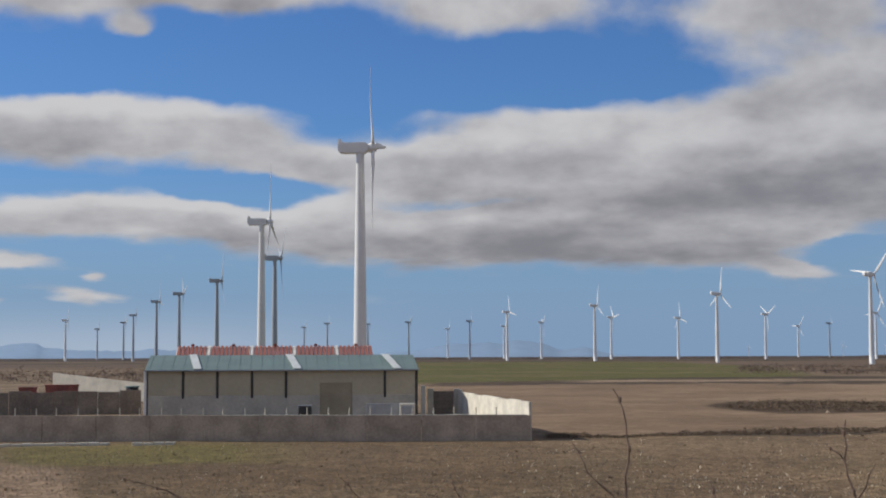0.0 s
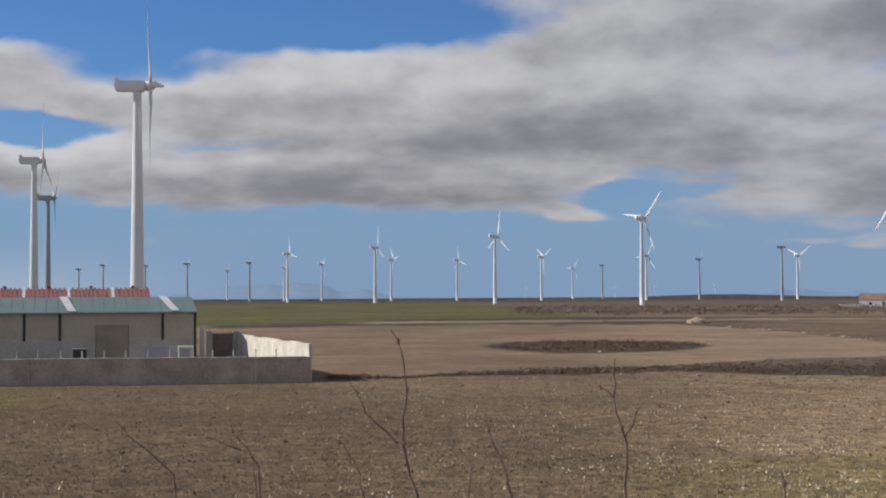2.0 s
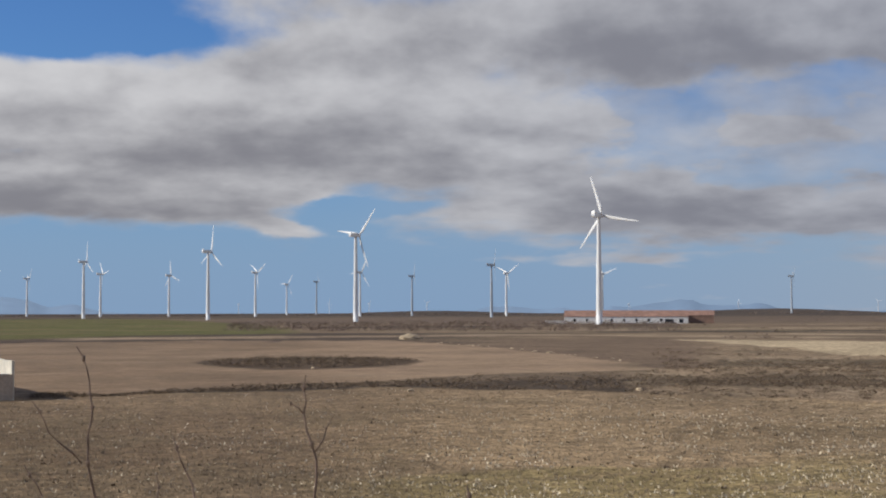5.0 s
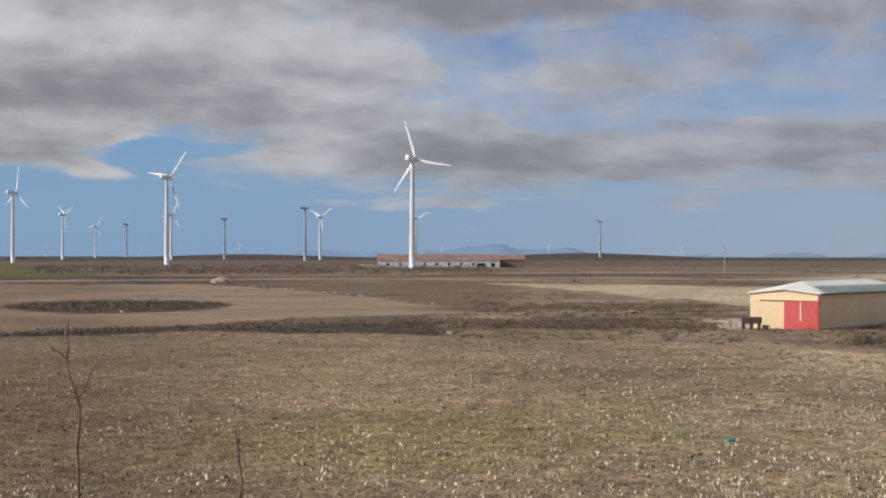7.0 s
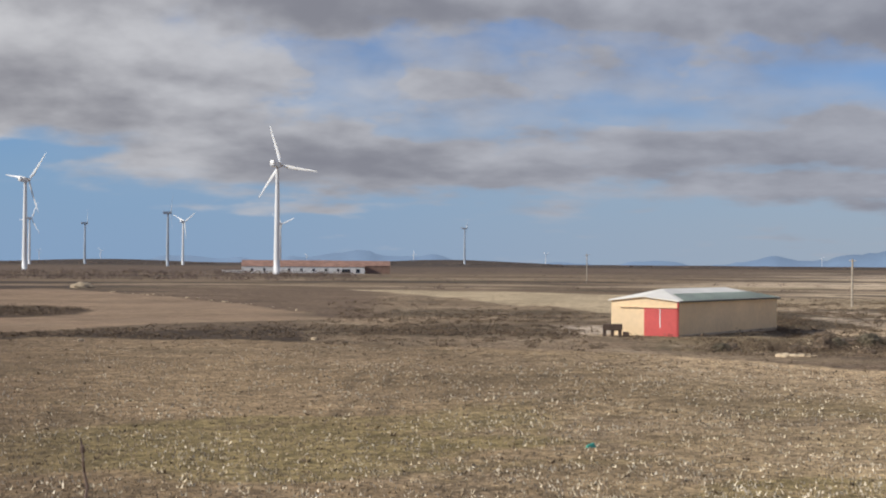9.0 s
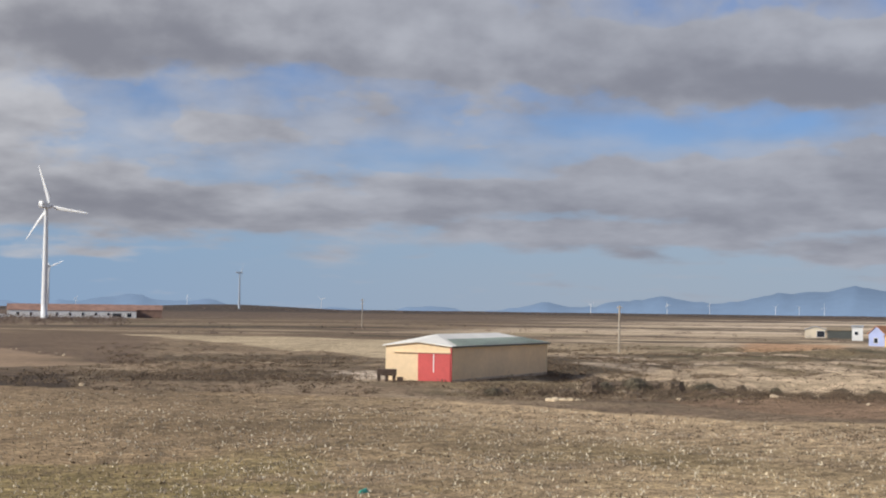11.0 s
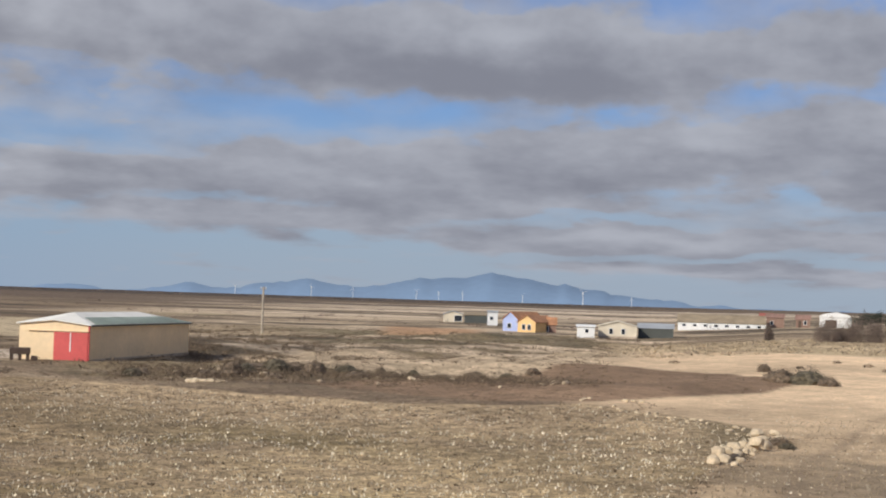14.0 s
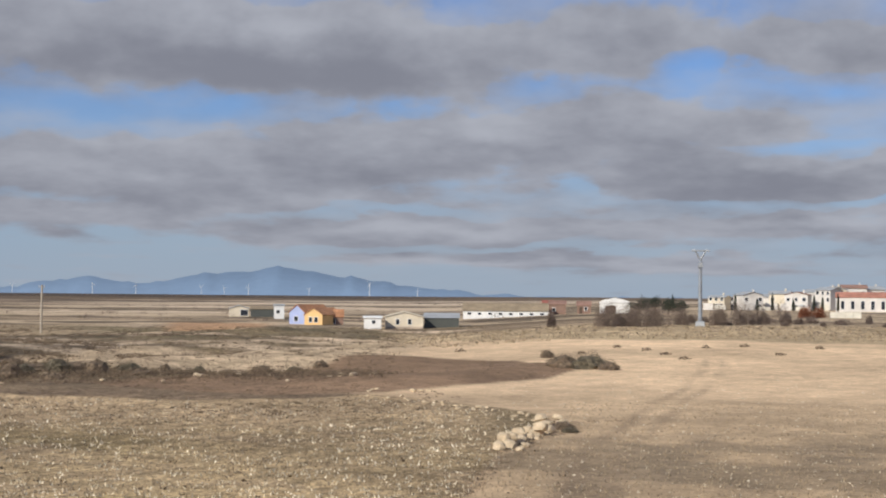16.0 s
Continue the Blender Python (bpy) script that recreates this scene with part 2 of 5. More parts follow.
BARN_GREEN = material("barn_green_sheet", (.54, .61, .52), .5, .25, .15, .06)
BARN_ROOF = material("barn_roof", (.88, .84, .74), .45, .25, .12, .05)
DARK_GREEN = material("dark_green_sheet", (.085, .09, .078), .6, .3, .2, .08)
GREY_ROOF = material("grey_roof", (.38, .395, .40), .5, .3, .18, .06)
GLASS_DARK = material("window_glass", (.03, .035, .045), .12, .5, .1, .05)
WOOD_DARK = material("dark_wood", (.10, .065, .045), .8, 1.5, .3, .2)
WOOD_POLE = material("weathered_pole", (.42, .36, .28), .85, 1.2, .25, .15)
STEEL = material("galvanised_steel", (.33, .35, .37), .5, 1.0, .2, .08, metal=.5)
TURBINE = material("turbine_white", (.80, .80, .78), .42, .06, .06, .03)
# darker copy of the turbine paint: cloud shadow put into the colour
SHADED_PAINT = material("cloud_shaded_paint", (.40, .44, .48), .5, .06, .1, .04)
PLASTIC_GREEN = material("green_plastic", (.05, .34, .25), .4, 3, .2, .1)
DRY_STEM = material("dry_stem", (.19, .13, .095), .85, 14, .3, .2)
STRAW = material("straw", (.62, .54, .41), .9, .05, .2, .1, island=.5)
STRAW_PALE = material("pale_straw", (.64, .55, .395), .9, .05, .15, .1, island=.45)
STONE = material("limestone", (.47, .37, .245), .9, .8, .25, .15, bump=.03, island=.25)
SCRUB = material("dry_scrub", (.165, .118, .076), .95, .15, .3, .2, island=.5)
SCRUB_GREEN = material("olive_scrub", (.125, .102, .064), .95, .15, .3, .2, island=.5)
BARE_TWIG = material("bare_twigs", (.19, .14, .11), .95, .15, .3, .2, island=.4)
PINE = material("dark_foliage", (.03, .042, .025), .9, .3, .3, .2, island=.5)


# ---- the lie of the land ----
def smooth(a, b, v):
    u = np.clip((np.asarray(v, float) - a) / (b - a), 0, 1)
    return u * u * (3 - 2 * u)


def lattice(x, y, seed=0):
    """Smooth value noise in -1..1."""
    xi, yi = np.floor(x).astype(np.int64), np.floor(y).astype(np.int64)
    u, v = x - xi, y - yi
    u, v = u * u * (3 - 2 * u), v * v * (3 - 2 * v)

    def cell(i, j):
        k = (i * 374761393 + j * 668265263 + seed * 974711) & 0x7FFFFFFF
        k = ((k ^ (k >> 13)) * 1274126177) & 0x7FFFFFFF
        return ((k ^ (k >> 16)) & 0xFFFF) / 32767.5 - 1
    return (cell(xi, yi) * (1 - u) + cell(xi + 1, yi) * u) * (1 - v) + (cell(xi, yi + 1) * (1 - u) + cell(xi + 1, yi + 1) * u) * v


def fbm(x, y, seed=0, octaves=4):
    total, gain = 0.0, 0.5
    for k in range(octaves):
        total = total + gain * lattice(x * 2 ** k, y * 2 ** k, seed + k)
        gain *= 0.5
    return total


# field borders: azimuth in degrees, distance in metres
STUBBLE_EDGE = ((-40, -17, 3.3, 6.3, 10.8, 16, 18.6, 24.4, 27.6, 33, 37.5, 42.3, 46.6, 52, 56, 58.7, 62, 65.4, 66.6, 67.8, 70), (140, 139, 133, 136, 141, 148, 146, 141, 135, 131, 125, 119, 111, 107, 108, 113, 104, 95, 82, 40, 8))
DITCH_FAR = ((3.3, 4.5, 6.7, 12.2, 16, 18.6, 27, 30.8, 36, 38), (150, 146, 139, 157, 160, 169, 195, 222, 226, 226))
PLOUGH_FAR = ((0.3, 11, 17.5, 21.8, 27.3), (366, 392, 380, 291, 196))
MEADOW_NEAR = ((-20, -1, 4.6, 10.9, 14), (390, 397, 437, 490, 520))
MEADOW_FAR = ((-20, 6.7, 9, 11.9, 14), (1560, 1570, 1300, 850, 540))
STRIP_NEAR = ((27.5, 28.5, 32.5, 37.3, 46), (396, 380, 287, 228, 215))
STRIP_FAR = ((27.5, 33.8, 37.4, 46), (402, 376, 356, 345))
STUBBLE_SIDE = ((30, 55, 65, 78, 90, 100), (61, 62.4, 63.4, 64.8, 66.5, 78))     # distance, azimuth: where the stubble meets the track
RED_NEAR = ((48, 51, 55, 59, 62.5, 65, 66.4), (128, 117, 112, 116, 124, 136, 150))
RED_FAR = ((48, 51, 54, 59.5, 63, 66.4), (128, 136, 146, 178, 172, 152))


def land(az, d):
    """Height of the ground, without its small unevenness."""
    mound = 6.0 * (1 - smooth(3, 34, d))
    rise = 2.5 * smooth(60, 68, az) * smooth(120, 280, d) * (1 - smooth(130, 175, az))
    hill = 8.5 * np.exp(-((az - 18.8) / 3.2) ** 2 - ((d - 3300) / 500) ** 2) + 11 * np.exp(-((az - 31.5) / 3.6) ** 2 - ((d - 3100) / 500) ** 2)
    berm = 0.5 * np.exp(-((d - np.interp(az, RED_NEAR[0], RED_NEAR[1]) - 14) / 9) ** 2) * smooth(54, 60, az) * (1 - smooth(63, 67, az))
    return mound + rise + hill + berm


def relief(az, d):
    x, y = d * np.sin(np.radians(az)), d * np.cos(np.radians(az))
    small = (0.05 - 0.03 * smooth(60, 110, d)) * (1 - 0.6 * smooth(62, 68, az)) * fbm(x / 1.6, y / 1.6, 3) + 0.14 * fbm(x / 11, y / 11, 9)
    swell = (0.6 + 0.9 * smooth(36, 44, az)) * fbm(x / 24, y / 17, 33) * smooth(25, 30, az) * (1 - smooth(58, 63, az)) * smooth(128, 160, d) * (1 - smooth(290, 340, d))
    swell = swell * (1 - np.exp(-((az - 41) / 3.2) ** 4 - ((d - 166) / 24) ** 4))
    return land(az, d) + swell + small * smooth(6, 20, d) + 0.5 * fbm(x / 90, y / 90, 21) * smooth(300, 900, d)


def ground_at(az, d):
    return float(relief(np.array([az], float), np.array([d], float))[0])


def at(az, d, z=None):
    return Vector((d * math.sin(radians(az)), d * math.cos(radians(az)), float(land(az, d)) if z is None else z))


def site(az, d, turn=0.0, sink=0.0):
    """A place on the land whose local y points away from the rise where the camera stands."""
    p = at(az, d)
    return Matrix.Translation((p.x, p.y, p.z - sink)) @ pose(0, 0, 0, 0, 0, turn - az)


# ---- building blocks ----
def mesh_of(name, bm, mat, smooth_faces=False):
    me = bpy.data.meshes.new(name)
    bm.to_mesh(me)
    bm.free()
    for m in (mat if isinstance(mat, (list, tuple)) else [mat]):
        me.materials.append(m)
    if smooth_faces:
        me.shade_smooth()
    return me


def part(name, bm, mat, parent, label="", smooth_faces=False, m=None):
    ob = new(name, bm if isinstance(bm, bpy.types.Mesh) else mesh_of(name, bm, mat, smooth_faces))
    ob.parent = parent
    if m is not None:
        ob.matrix_basis = m
    return tagged(ob, label)


def thing(name, m, label, category, group="", kind=""):
    ob = new(name)
    ob.empty_display_size = 0.2
    ob.matrix_basis = m
    return tagged(ob, label, category, group, kind)


def box(x0, x1, y0, y1, z0, z1, bm=None, bevel=0.0):
    bm = bm or bmesh.new()
    v = bmesh.ops.create_cube(bm, size=1, matrix=Matrix.Translation(((x0 + x1) / 2, (y0 + y1) / 2, (z0 + z1) / 2)) @ Matrix.Diagonal((x1 - x0, y1 - y0, z1 - z0, 1)))["verts"]
    if bevel:
        bmesh.ops.bevel(bm, geom=list({e for w in v for e in w.link_edges}), offset=bevel, segments=1, affect="EDGES")
    return bm


def prism(profile, y0, y1, bm=None):
    """A solid from an outline in x, z, drawn from y0 to y1."""
    bm = bm or bmesh.new()
    a = [bm.verts.new((x, y0, z)) for x, z in profile]
    b = [bm.verts.new((x, y1, z)) for x, z in profile]
    bm.faces.new(a)
    bm.faces.new(b[::-1])
    for i in range(len(a)):
        j = (i + 1) % len(a)
        bm.faces.new((a[j], a[i], b[i], b[j]))
    bmesh.ops.recalc_face_normals(bm, faces=bm.faces)
    return bm


def prism_x(profile, x0, x1, bm=None):
    """A solid from an outline in y, z, drawn from x0 to x1."""
    bm = bm or bmesh.new()
    a = [bm.verts.new((x0, y, z)) for y, z in profile]
    b = [bm.verts.new((x1, y, z)) for y, z in profile]
    bm.faces.new(a)
    bm.faces.new(b[::-1])
    for i in range(len(a)):
        j = (i + 1) % len(a)
        bm.faces.new((a[j], a[i], b[i], b[j]))
    bmesh.ops.recalc_face_normals(bm, faces=bm.faces)
    return bm


def tube(points, radii, sides=6, bm=None):
    """A tapered rod along points."""
    bm = bm or bmesh.new()
    pts = [Vector(p) for p in points]
    rings = []
    for i, p in enumerate(pts):
        d = (pts[min(i + 1, len(pts) - 1)] - pts[max(i - 1, 0)]).normalized()
        u = d.orthogonal().normalized()
        w = d.cross(u)
        rings.append([bm.verts.new(p + radii[i] * (math.cos(k * math.tau / sides) * u + math.sin(k * math.tau / sides) * w)) for k in range(sides)])
    for r, s in zip(rings, rings[1:]):
        for k in range(sides):
            bm.faces.new((r[k], r[(k + 1) % sides], s[(k + 1) % sides], s[k]))
    bm.faces.new(rings[0][::-1])
    bm.faces.new(rings[-1])
    bmesh.ops.recalc_face_normals(bm, faces=bm.faces)
    return bm


def lathe(profile, sides=20, bm=None):
    bm = bm or bmesh.new()
    rings = [[bm.verts.new((r * math.cos(k * math.tau / sides), r * math.sin(k * math.tau / sides), z)) for k in range(sides)] for r, z in profile]
    for r, s in zip(rings, rings[1:]):
        for k in range(sides):
            bm.faces.new((r[k], r[(k + 1) % sides], s[(k + 1) % sides], s[k]))
    bm.faces.new(rings[0][::-1])
    bm.faces.new(rings[-1])
    return bm


# ---- wind turbines: a tapered tower, a nacelle with a fin, a hub and three blades ----
HUB, BLADE = 60.0, 23.5
TOWER_LINE = [(2.05, -6), (2.05, 0), (1.75, 0.02), (1.7, 8), (1.5, 25), (1.25, 42), (0.98, 57.6), (1.1, 58.2), (1.1, 58.6)]


def tower_mesh(paint):
    return mesh_of("tower", lathe(TOWER_LINE, 24), paint, True)


def nacelle_mesh(paint):
    outline = [(-5.6, -0.6), (-5.0, -1.4), (1.2, -1.45), (2.0, -0.9), (2.0, 0.9), (1.2, 1.35), (-4.4, 1.3), (-4.9, 2.2), (-5.4, 2.2), (-5.7, 0.8)]
    bm = prism_x([(y, z) for y, z in outline], -1.25, 1.25)
    bmesh.ops.bevel(bm, geom=[e for e in bm.edges if abs(e.verts[0].co.x - e.verts[1].co.x) < 0.01], offset=0.22, segments=2, affect="EDGES")
    return mesh_of("nacelle", bm, paint, False)


def blade_mesh(paint):
    bm = bmesh.new()
    rings, n = [], 12
    for r, chord, thick, twist in ((0.9, .9, .9, 20), (2.0, 1.0, .85, 20), (4.2, 2.0, .5, 16), (7, 1.85, .36, 11), (11, 1.5, .26, 7), (15, 1.15, .19, 4), (19, .85, .13, 2), (22, .6, .09, 1), (23.2, .36, .06, 0), (23.5, .1, .03, 0)):
        c, s = math.cos(radians(twist)), math.sin(radians(twist))
        ring = []
        for k in range(n):
            a = k * math.tau / n
            u, w = chord * (0.5 * math.cos(a) + (0.2 if chord > 1.1 else 0.0)), thick * 0.5 * math.sin(a)
            ring.append(bm.verts.new((u * c - w * s, u * s + w * c + 0.0016 * r * r, r)))
        rings.append(ring)
    for r, s in zip(rings, rings[1:]):
        for k in range(n):
            bm.faces.new((r[k], r[(k + 1) % n], s[(k + 1) % n], s[k]))
    bm.faces.new(rings[0][::-1])
    bm.faces.new(rings[-1])
    return mesh_of("blade", bm, paint, True)


def hub_mesh(paint):
    return mesh_of("hub", lathe([(.55, -1.0), (1.25, -.8), (1.3, .3), (1.0, .9), (.5, 1.35), (.12, 1.5)], 16), paint, True)


WHITE_SET = [f(TURBINE) for f in (tower_mesh, nacelle_mesh, hub_mesh, blade_mesh)]
SHADED_SET = [f(SHADED_PAINT) for f in (tower_mesh, nacelle_mesh, hub_mesh, blade_mesh)]


def turbine(az, d, facing, spin, scale=1.0, base=None, far=False, shaded=False):
    p = at(az, d) if base is None else at(az, d, base)
    label = "distant white three-bladed wind turbine on the far plain" if far else "tall white three-bladed wind turbine with tapered steel tower"
    if shaded:
        label = "wind turbine with tapered tower on the plain, cloud shadow put into its grey paint"
    tower, nacelle, hub, blade = SHADED_SET if shaded else WHITE_SET
    t = thing("wind_turbine", Matrix.Translation(p) @ Matrix.Scale(scale, 4), label, "wind turbine", "wind farm turbines")
    part("tower", tower, None, t)
    n = part("nacelle", nacelle, None, t, m=pose(0, 0, HUB, 0, 0, -facing))
    part("hub", hub, None, n, m=pose(0, 3.0, 0, -90, 0, 0))
    for k in range(3):
        part("blade", blade, None, n, m=pose(0, 3.3, 0, 0, spin + 120 * k, 0))
    return t


# azimuth, distance, turn of the rotor
NEAR_TURBINES = [(-3.13, 382, 38), (-6.84, 598, 12), (-6.35, 822, 48), (-8.5, 1075, 20), (-9.89, 1305, 75), (-10.72, 1498, 100), (15.8, 1046, 40), (10.27, 1345, 5), (25.0, 835, -20), (5.73, 1640, 0), (20.94, 1730, 30), (2.43, 1876, 100)]
MID_TURBINES = [(-11.56, 2005, 40), (-11.91, 2450, 70), (-12.86, 3050, 15), (-5.24, 2880, 50), (-4.37, 2530, 90), (-2.84, 2590, 20), (-1.3, 2430, 65), (0.18, 3080, 30), (1.01, 2370, 95), (2.31, 2810, 10),
                (3.72, 2486, 45), (6.34, 2175, 80), (8.83, 2240, 110), (12.03, 2066, 60), (13.2, 3000, 33), (14.32, 2730, 85), (15.96, 2050, 25), (17.93, 2290, 5), (21.5, 2126, 55), (25.12, 2184, 70), (32.08, 2500, 50), (-14.0, 2300, 100)]
FAR_TURBINES = [(14.8, .52), (16.3, .5), (18.5, .52), (30.15, .5), (26.1, .42), (35.15, .52), (11.4, .45), (36.7, .38), (45.33, .4), (48.18, .44), (49.75, .42), (52.15, .4), (53.0, .36), (53.9, .4), (56.17, .34), (58.45, .6), (60.27, .34)]
# azimuths of the turbines painted darker, as if under cloud shadow
SHADED = (-6.35, -8.5, -9.89, -10.72, -11.56, -11.91, -12.86, -5.24, -4.37, -2.84, -1.3, 1.01, 14.32, 17.93, 20.94, 32.08)
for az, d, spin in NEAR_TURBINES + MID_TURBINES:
    shaded = az in SHADED
    turbine(az, d, az + 84 if shaded else az + 97 if az < -3 else 79 - 17 * float(smooth(0, 22, az)) + 5 * math.sin(az * 7), spin, shaded=shaded)
for i, (az, k) in enumerate(FAR_TURBINES):
    turbine(az, 4250, 60 + 20 * math.sin(i * 2.4), 37 * i, k, base=-1.0, far=True)


# ---- distant hills ----
def ridge(name, az, el, d, mat, seed):
    bm = bmesh.new()
    xs = np.arange(-34, 96, 0.25)
    tops = np.interp(xs, az, el) + 0.22 * fbm(xs * 1.1, xs * 0 + seed, seed, 6)
    lo, hi, back = [], [], []
    for a, e in zip(xs, tops):
        z = EYE + d * math.tan(radians(float(e)))
        lo.append(bm.verts.new(at(a, d - 350, -12)))
        hi.append(bm.verts.new(at(a, d, max(z, -10))))
        back.append(bm.verts.new(at(a, d + 40, -14)))
    for i in range(len(xs) - 1):
        bm.faces.new((lo[i], lo[i + 1], hi[i + 1], hi[i]))
        bm.faces.new((hi[i], hi[i + 1], back[i + 1], back[i]))
    ob = new(name, mesh_of(name, bm, mat, True))
    return tagged(ob, "hazy blue mountain range along the horizon", "mountains", kind="structure")


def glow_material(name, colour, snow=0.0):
    """Far hills: the blue haze of the air is put into their colour and a glow."""
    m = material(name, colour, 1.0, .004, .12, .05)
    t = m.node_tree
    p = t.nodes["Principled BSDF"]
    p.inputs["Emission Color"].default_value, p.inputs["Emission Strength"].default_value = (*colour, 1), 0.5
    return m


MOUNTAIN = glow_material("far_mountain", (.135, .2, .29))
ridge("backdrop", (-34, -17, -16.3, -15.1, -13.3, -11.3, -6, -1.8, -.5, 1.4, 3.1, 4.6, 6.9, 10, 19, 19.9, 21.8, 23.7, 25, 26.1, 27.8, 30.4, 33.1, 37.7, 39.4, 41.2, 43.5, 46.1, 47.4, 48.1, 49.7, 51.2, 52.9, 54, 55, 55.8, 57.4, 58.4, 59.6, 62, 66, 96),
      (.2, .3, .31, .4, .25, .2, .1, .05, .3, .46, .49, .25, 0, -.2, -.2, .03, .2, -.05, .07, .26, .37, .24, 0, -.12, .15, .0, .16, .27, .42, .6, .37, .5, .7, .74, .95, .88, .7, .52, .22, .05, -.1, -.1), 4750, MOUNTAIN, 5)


# ---- the ground sheet ----
def ground_sheet():
    az = np.concatenate([np.arange(-36, 92, 0.2), np.arange(92, 324.5, 3.1)])
    el = np.concatenate([np.arange(12.0, 2.6, -0.032), np.arange(2.6, 0.7, -0.02), np.arange(0.7, 0.085, -0.012)])
    d = np.concatenate([[0.01, .6, 1.2, 2, 3], np.geomspace(4, 34, 26), EYE / np.tan(np.radians(el))])
    A, D = np.meshgrid(np.where(az > 180, az - 360, az), d)
    X, Y = D * np.sin(np.radians(A)), D * np.cos(np.radians(A))
    Z = relief(A, D)
    na, nd = A.shape[1], A.shape[0]
    # wavering field borders
    a = A + 0.35 * fbm(X / 14, Y / 14, 40) + 0.12 * fbm(X / 3, Y / 3, 41)
    r = D * (1 + 0.030 * fbm(X / 16, Y / 16, 42) + 0.012 * fbm(X / 3, Y / 3, 43))
    a = 30 + (a - 30) * smooth(14, 34, D)                        # the rise itself is one patch of grass
    cover = np.zeros(A.shape + (3,))

    def curve(c):
        return np.interp(a, c[0], c[1])

    def lay(mask, colour):
        m = np.clip(mask, 0, 1)[..., None]
        cover[:] = cover * (1 - m) + np.array(colour) * m

    def between(v, lo, hi, soft=0.01):
        return smooth(0, 1, (v / lo - 1) / soft + .5) * smooth(0, 1, (1 - v / hi) / soft + .5)

    streak = fbm(a * 0.10 + 40, np.log(D) * 26, 60, 4)           # long strips of fields across the view
    streak2 = fbm(a * 0.25 + 9, np.log(D) * 34, 66, 3)
    patch = fbm(X / 9, Y / 9, 70)
    lay(np.ones_like(A), (.19, .145, .10))
    lay(smooth(-.05, .3, streak) * .7, (.24, .19, .125))
    lay(smooth(.1, .4, -streak) * .7, (.085, .066, .048))
    right = smooth(40, 47, a)
    lay(right * between(r, 330, 1500) * .55, (.40, .33, .235))
    lay(right * between(r, 330, 1500) * smooth(.0, .1, streak2) * .9, (.52, .43, .31))
    lay(right * between(r, 330, 1500) * smooth(.03, .12, -streak2) * .85, (.09, .072, .052))
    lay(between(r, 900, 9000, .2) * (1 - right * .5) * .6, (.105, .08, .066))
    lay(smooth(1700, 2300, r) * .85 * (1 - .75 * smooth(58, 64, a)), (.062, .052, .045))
    for lo, hi, a0, a1, tone in ((395, 420, 27, 47, (.10, .08, .055)), (425, 470, 30, 58, (.33, .265, .185)), (475, 500, 27, 52, (.085, .068, .05)), (510, 640, 38, 62, (.47, .39, .285)), (650, 690, 30, 60, (.10, .08, .06)),
                                 (700, 860, 43, 66, (.50, .42, .31)), (870, 940, 36, 64, (.13, .10, .075)), (960, 1300, 46, 74, (.47, .39, .29)), (560, 680, 24, 36, (.15, .125, .08)), (442, 466, 16, 38, (.32, .255, .175)), (522, 548, 18, 40, (.066, .053, .04)), (600, 650, 20, 40, (.27, .215, .15)), (1000, 1200, 20, 34, (.13, .10, .075))):
        skew = r * (1 + .010 * (a - .5 * (a0 + a1)) * (1 if lo % 3 else -1))
        lay(between(skew, lo, hi, .03) * smooth(a0, a0 + 4, a + 3 * streak) * (1 - smooth(a1 - 5, a1, a + 4 * streak2)) * .85, tone)
    for lo, hi, a0, a1, tone in ((352, 372, 47, 60, (.47, .39, .28)), (398, 416, 50, 64, (.13, .105, .075)), (545, 600, 44, 58, (.58, .49, .37)), (604, 618, 42, 60, (.07, .055, .042)), (735, 830, 47, 64, (.56, .47, .36)), (836, 862, 42, 64, (.075, .06, .047)), (1000, 1180, 50, 72, (.56, .48, .37)), (1190, 1330, 44, 70, (.09, .075, .06)), (1340, 1560, 52, 74, (.50, .43, .34)), (446, 486, 38, 46, (.30, .255, .16))):
        skew = r * (1 + .007 * (a - .5 * (a0 + a1)) * (1 if lo % 2 else -1))
        lay(between(skew, lo, hi, .02) * smooth(a0, a0 + 3, a + 4 * streak) * (1 - smooth(a1 - 4, a1, a + 5 * streak2)) * .85, tone)
    # meadow and ploughed land
    lay(between(r, curve(PLOUGH_FAR), curve(MEADOW_NEAR)) * smooth(-1, 0, a) * (1 - smooth(15, 24, a)), (.088, .067, .05))
    lay(between(r * (1 - .004 * (a - 8)), 412, 448, .02) * smooth(4, 6, a) * (1 - smooth(20, 26, a)) * .9, (.28, .22, .155))
    grass = between(r, curve(MEADOW_NEAR), curve(MEADOW_FAR), .03) * (1 - smooth(12.5, 14.5, a)) * smooth(-11.5, -10, a)
    lay(grass, (.102, .105, .036))
    lay(grass * smooth(-.1, .3, fbm(X / 40, Y / 60, 81)) * .6, (.15, .125, .06))
    lay(between(r, curve(MEADOW_NEAR), curve(MEADOW_FAR), .03) * (1 - smooth(12.5, 14.5, a)) * smooth(-11.5, -10, a) * smooth(0, .4, streak2) * .5, (.16, .135, .07))
    for lo, hi, a0, a1 in ((396, 408, 5, 24), (455, 480, 5, 22), (640, 690, 12, 30), (1560, 1800, -20, 16), (470, 500, 24, 40)):
        lay(between(r * (1 - .006 * (a - 8)), lo, hi, .02) * smooth(a0, a0 + 2, a) * (1 - smooth(a1 - 3, a1, a)) * .8, (.062, .05, .038))
    plough = between(r, curve(DITCH_FAR), curve(PLOUGH_FAR)) * smooth(-1, 0, a) * (1 - smooth(26.8, 27.4, a))
    lay(plough, (.275, .205, .14))
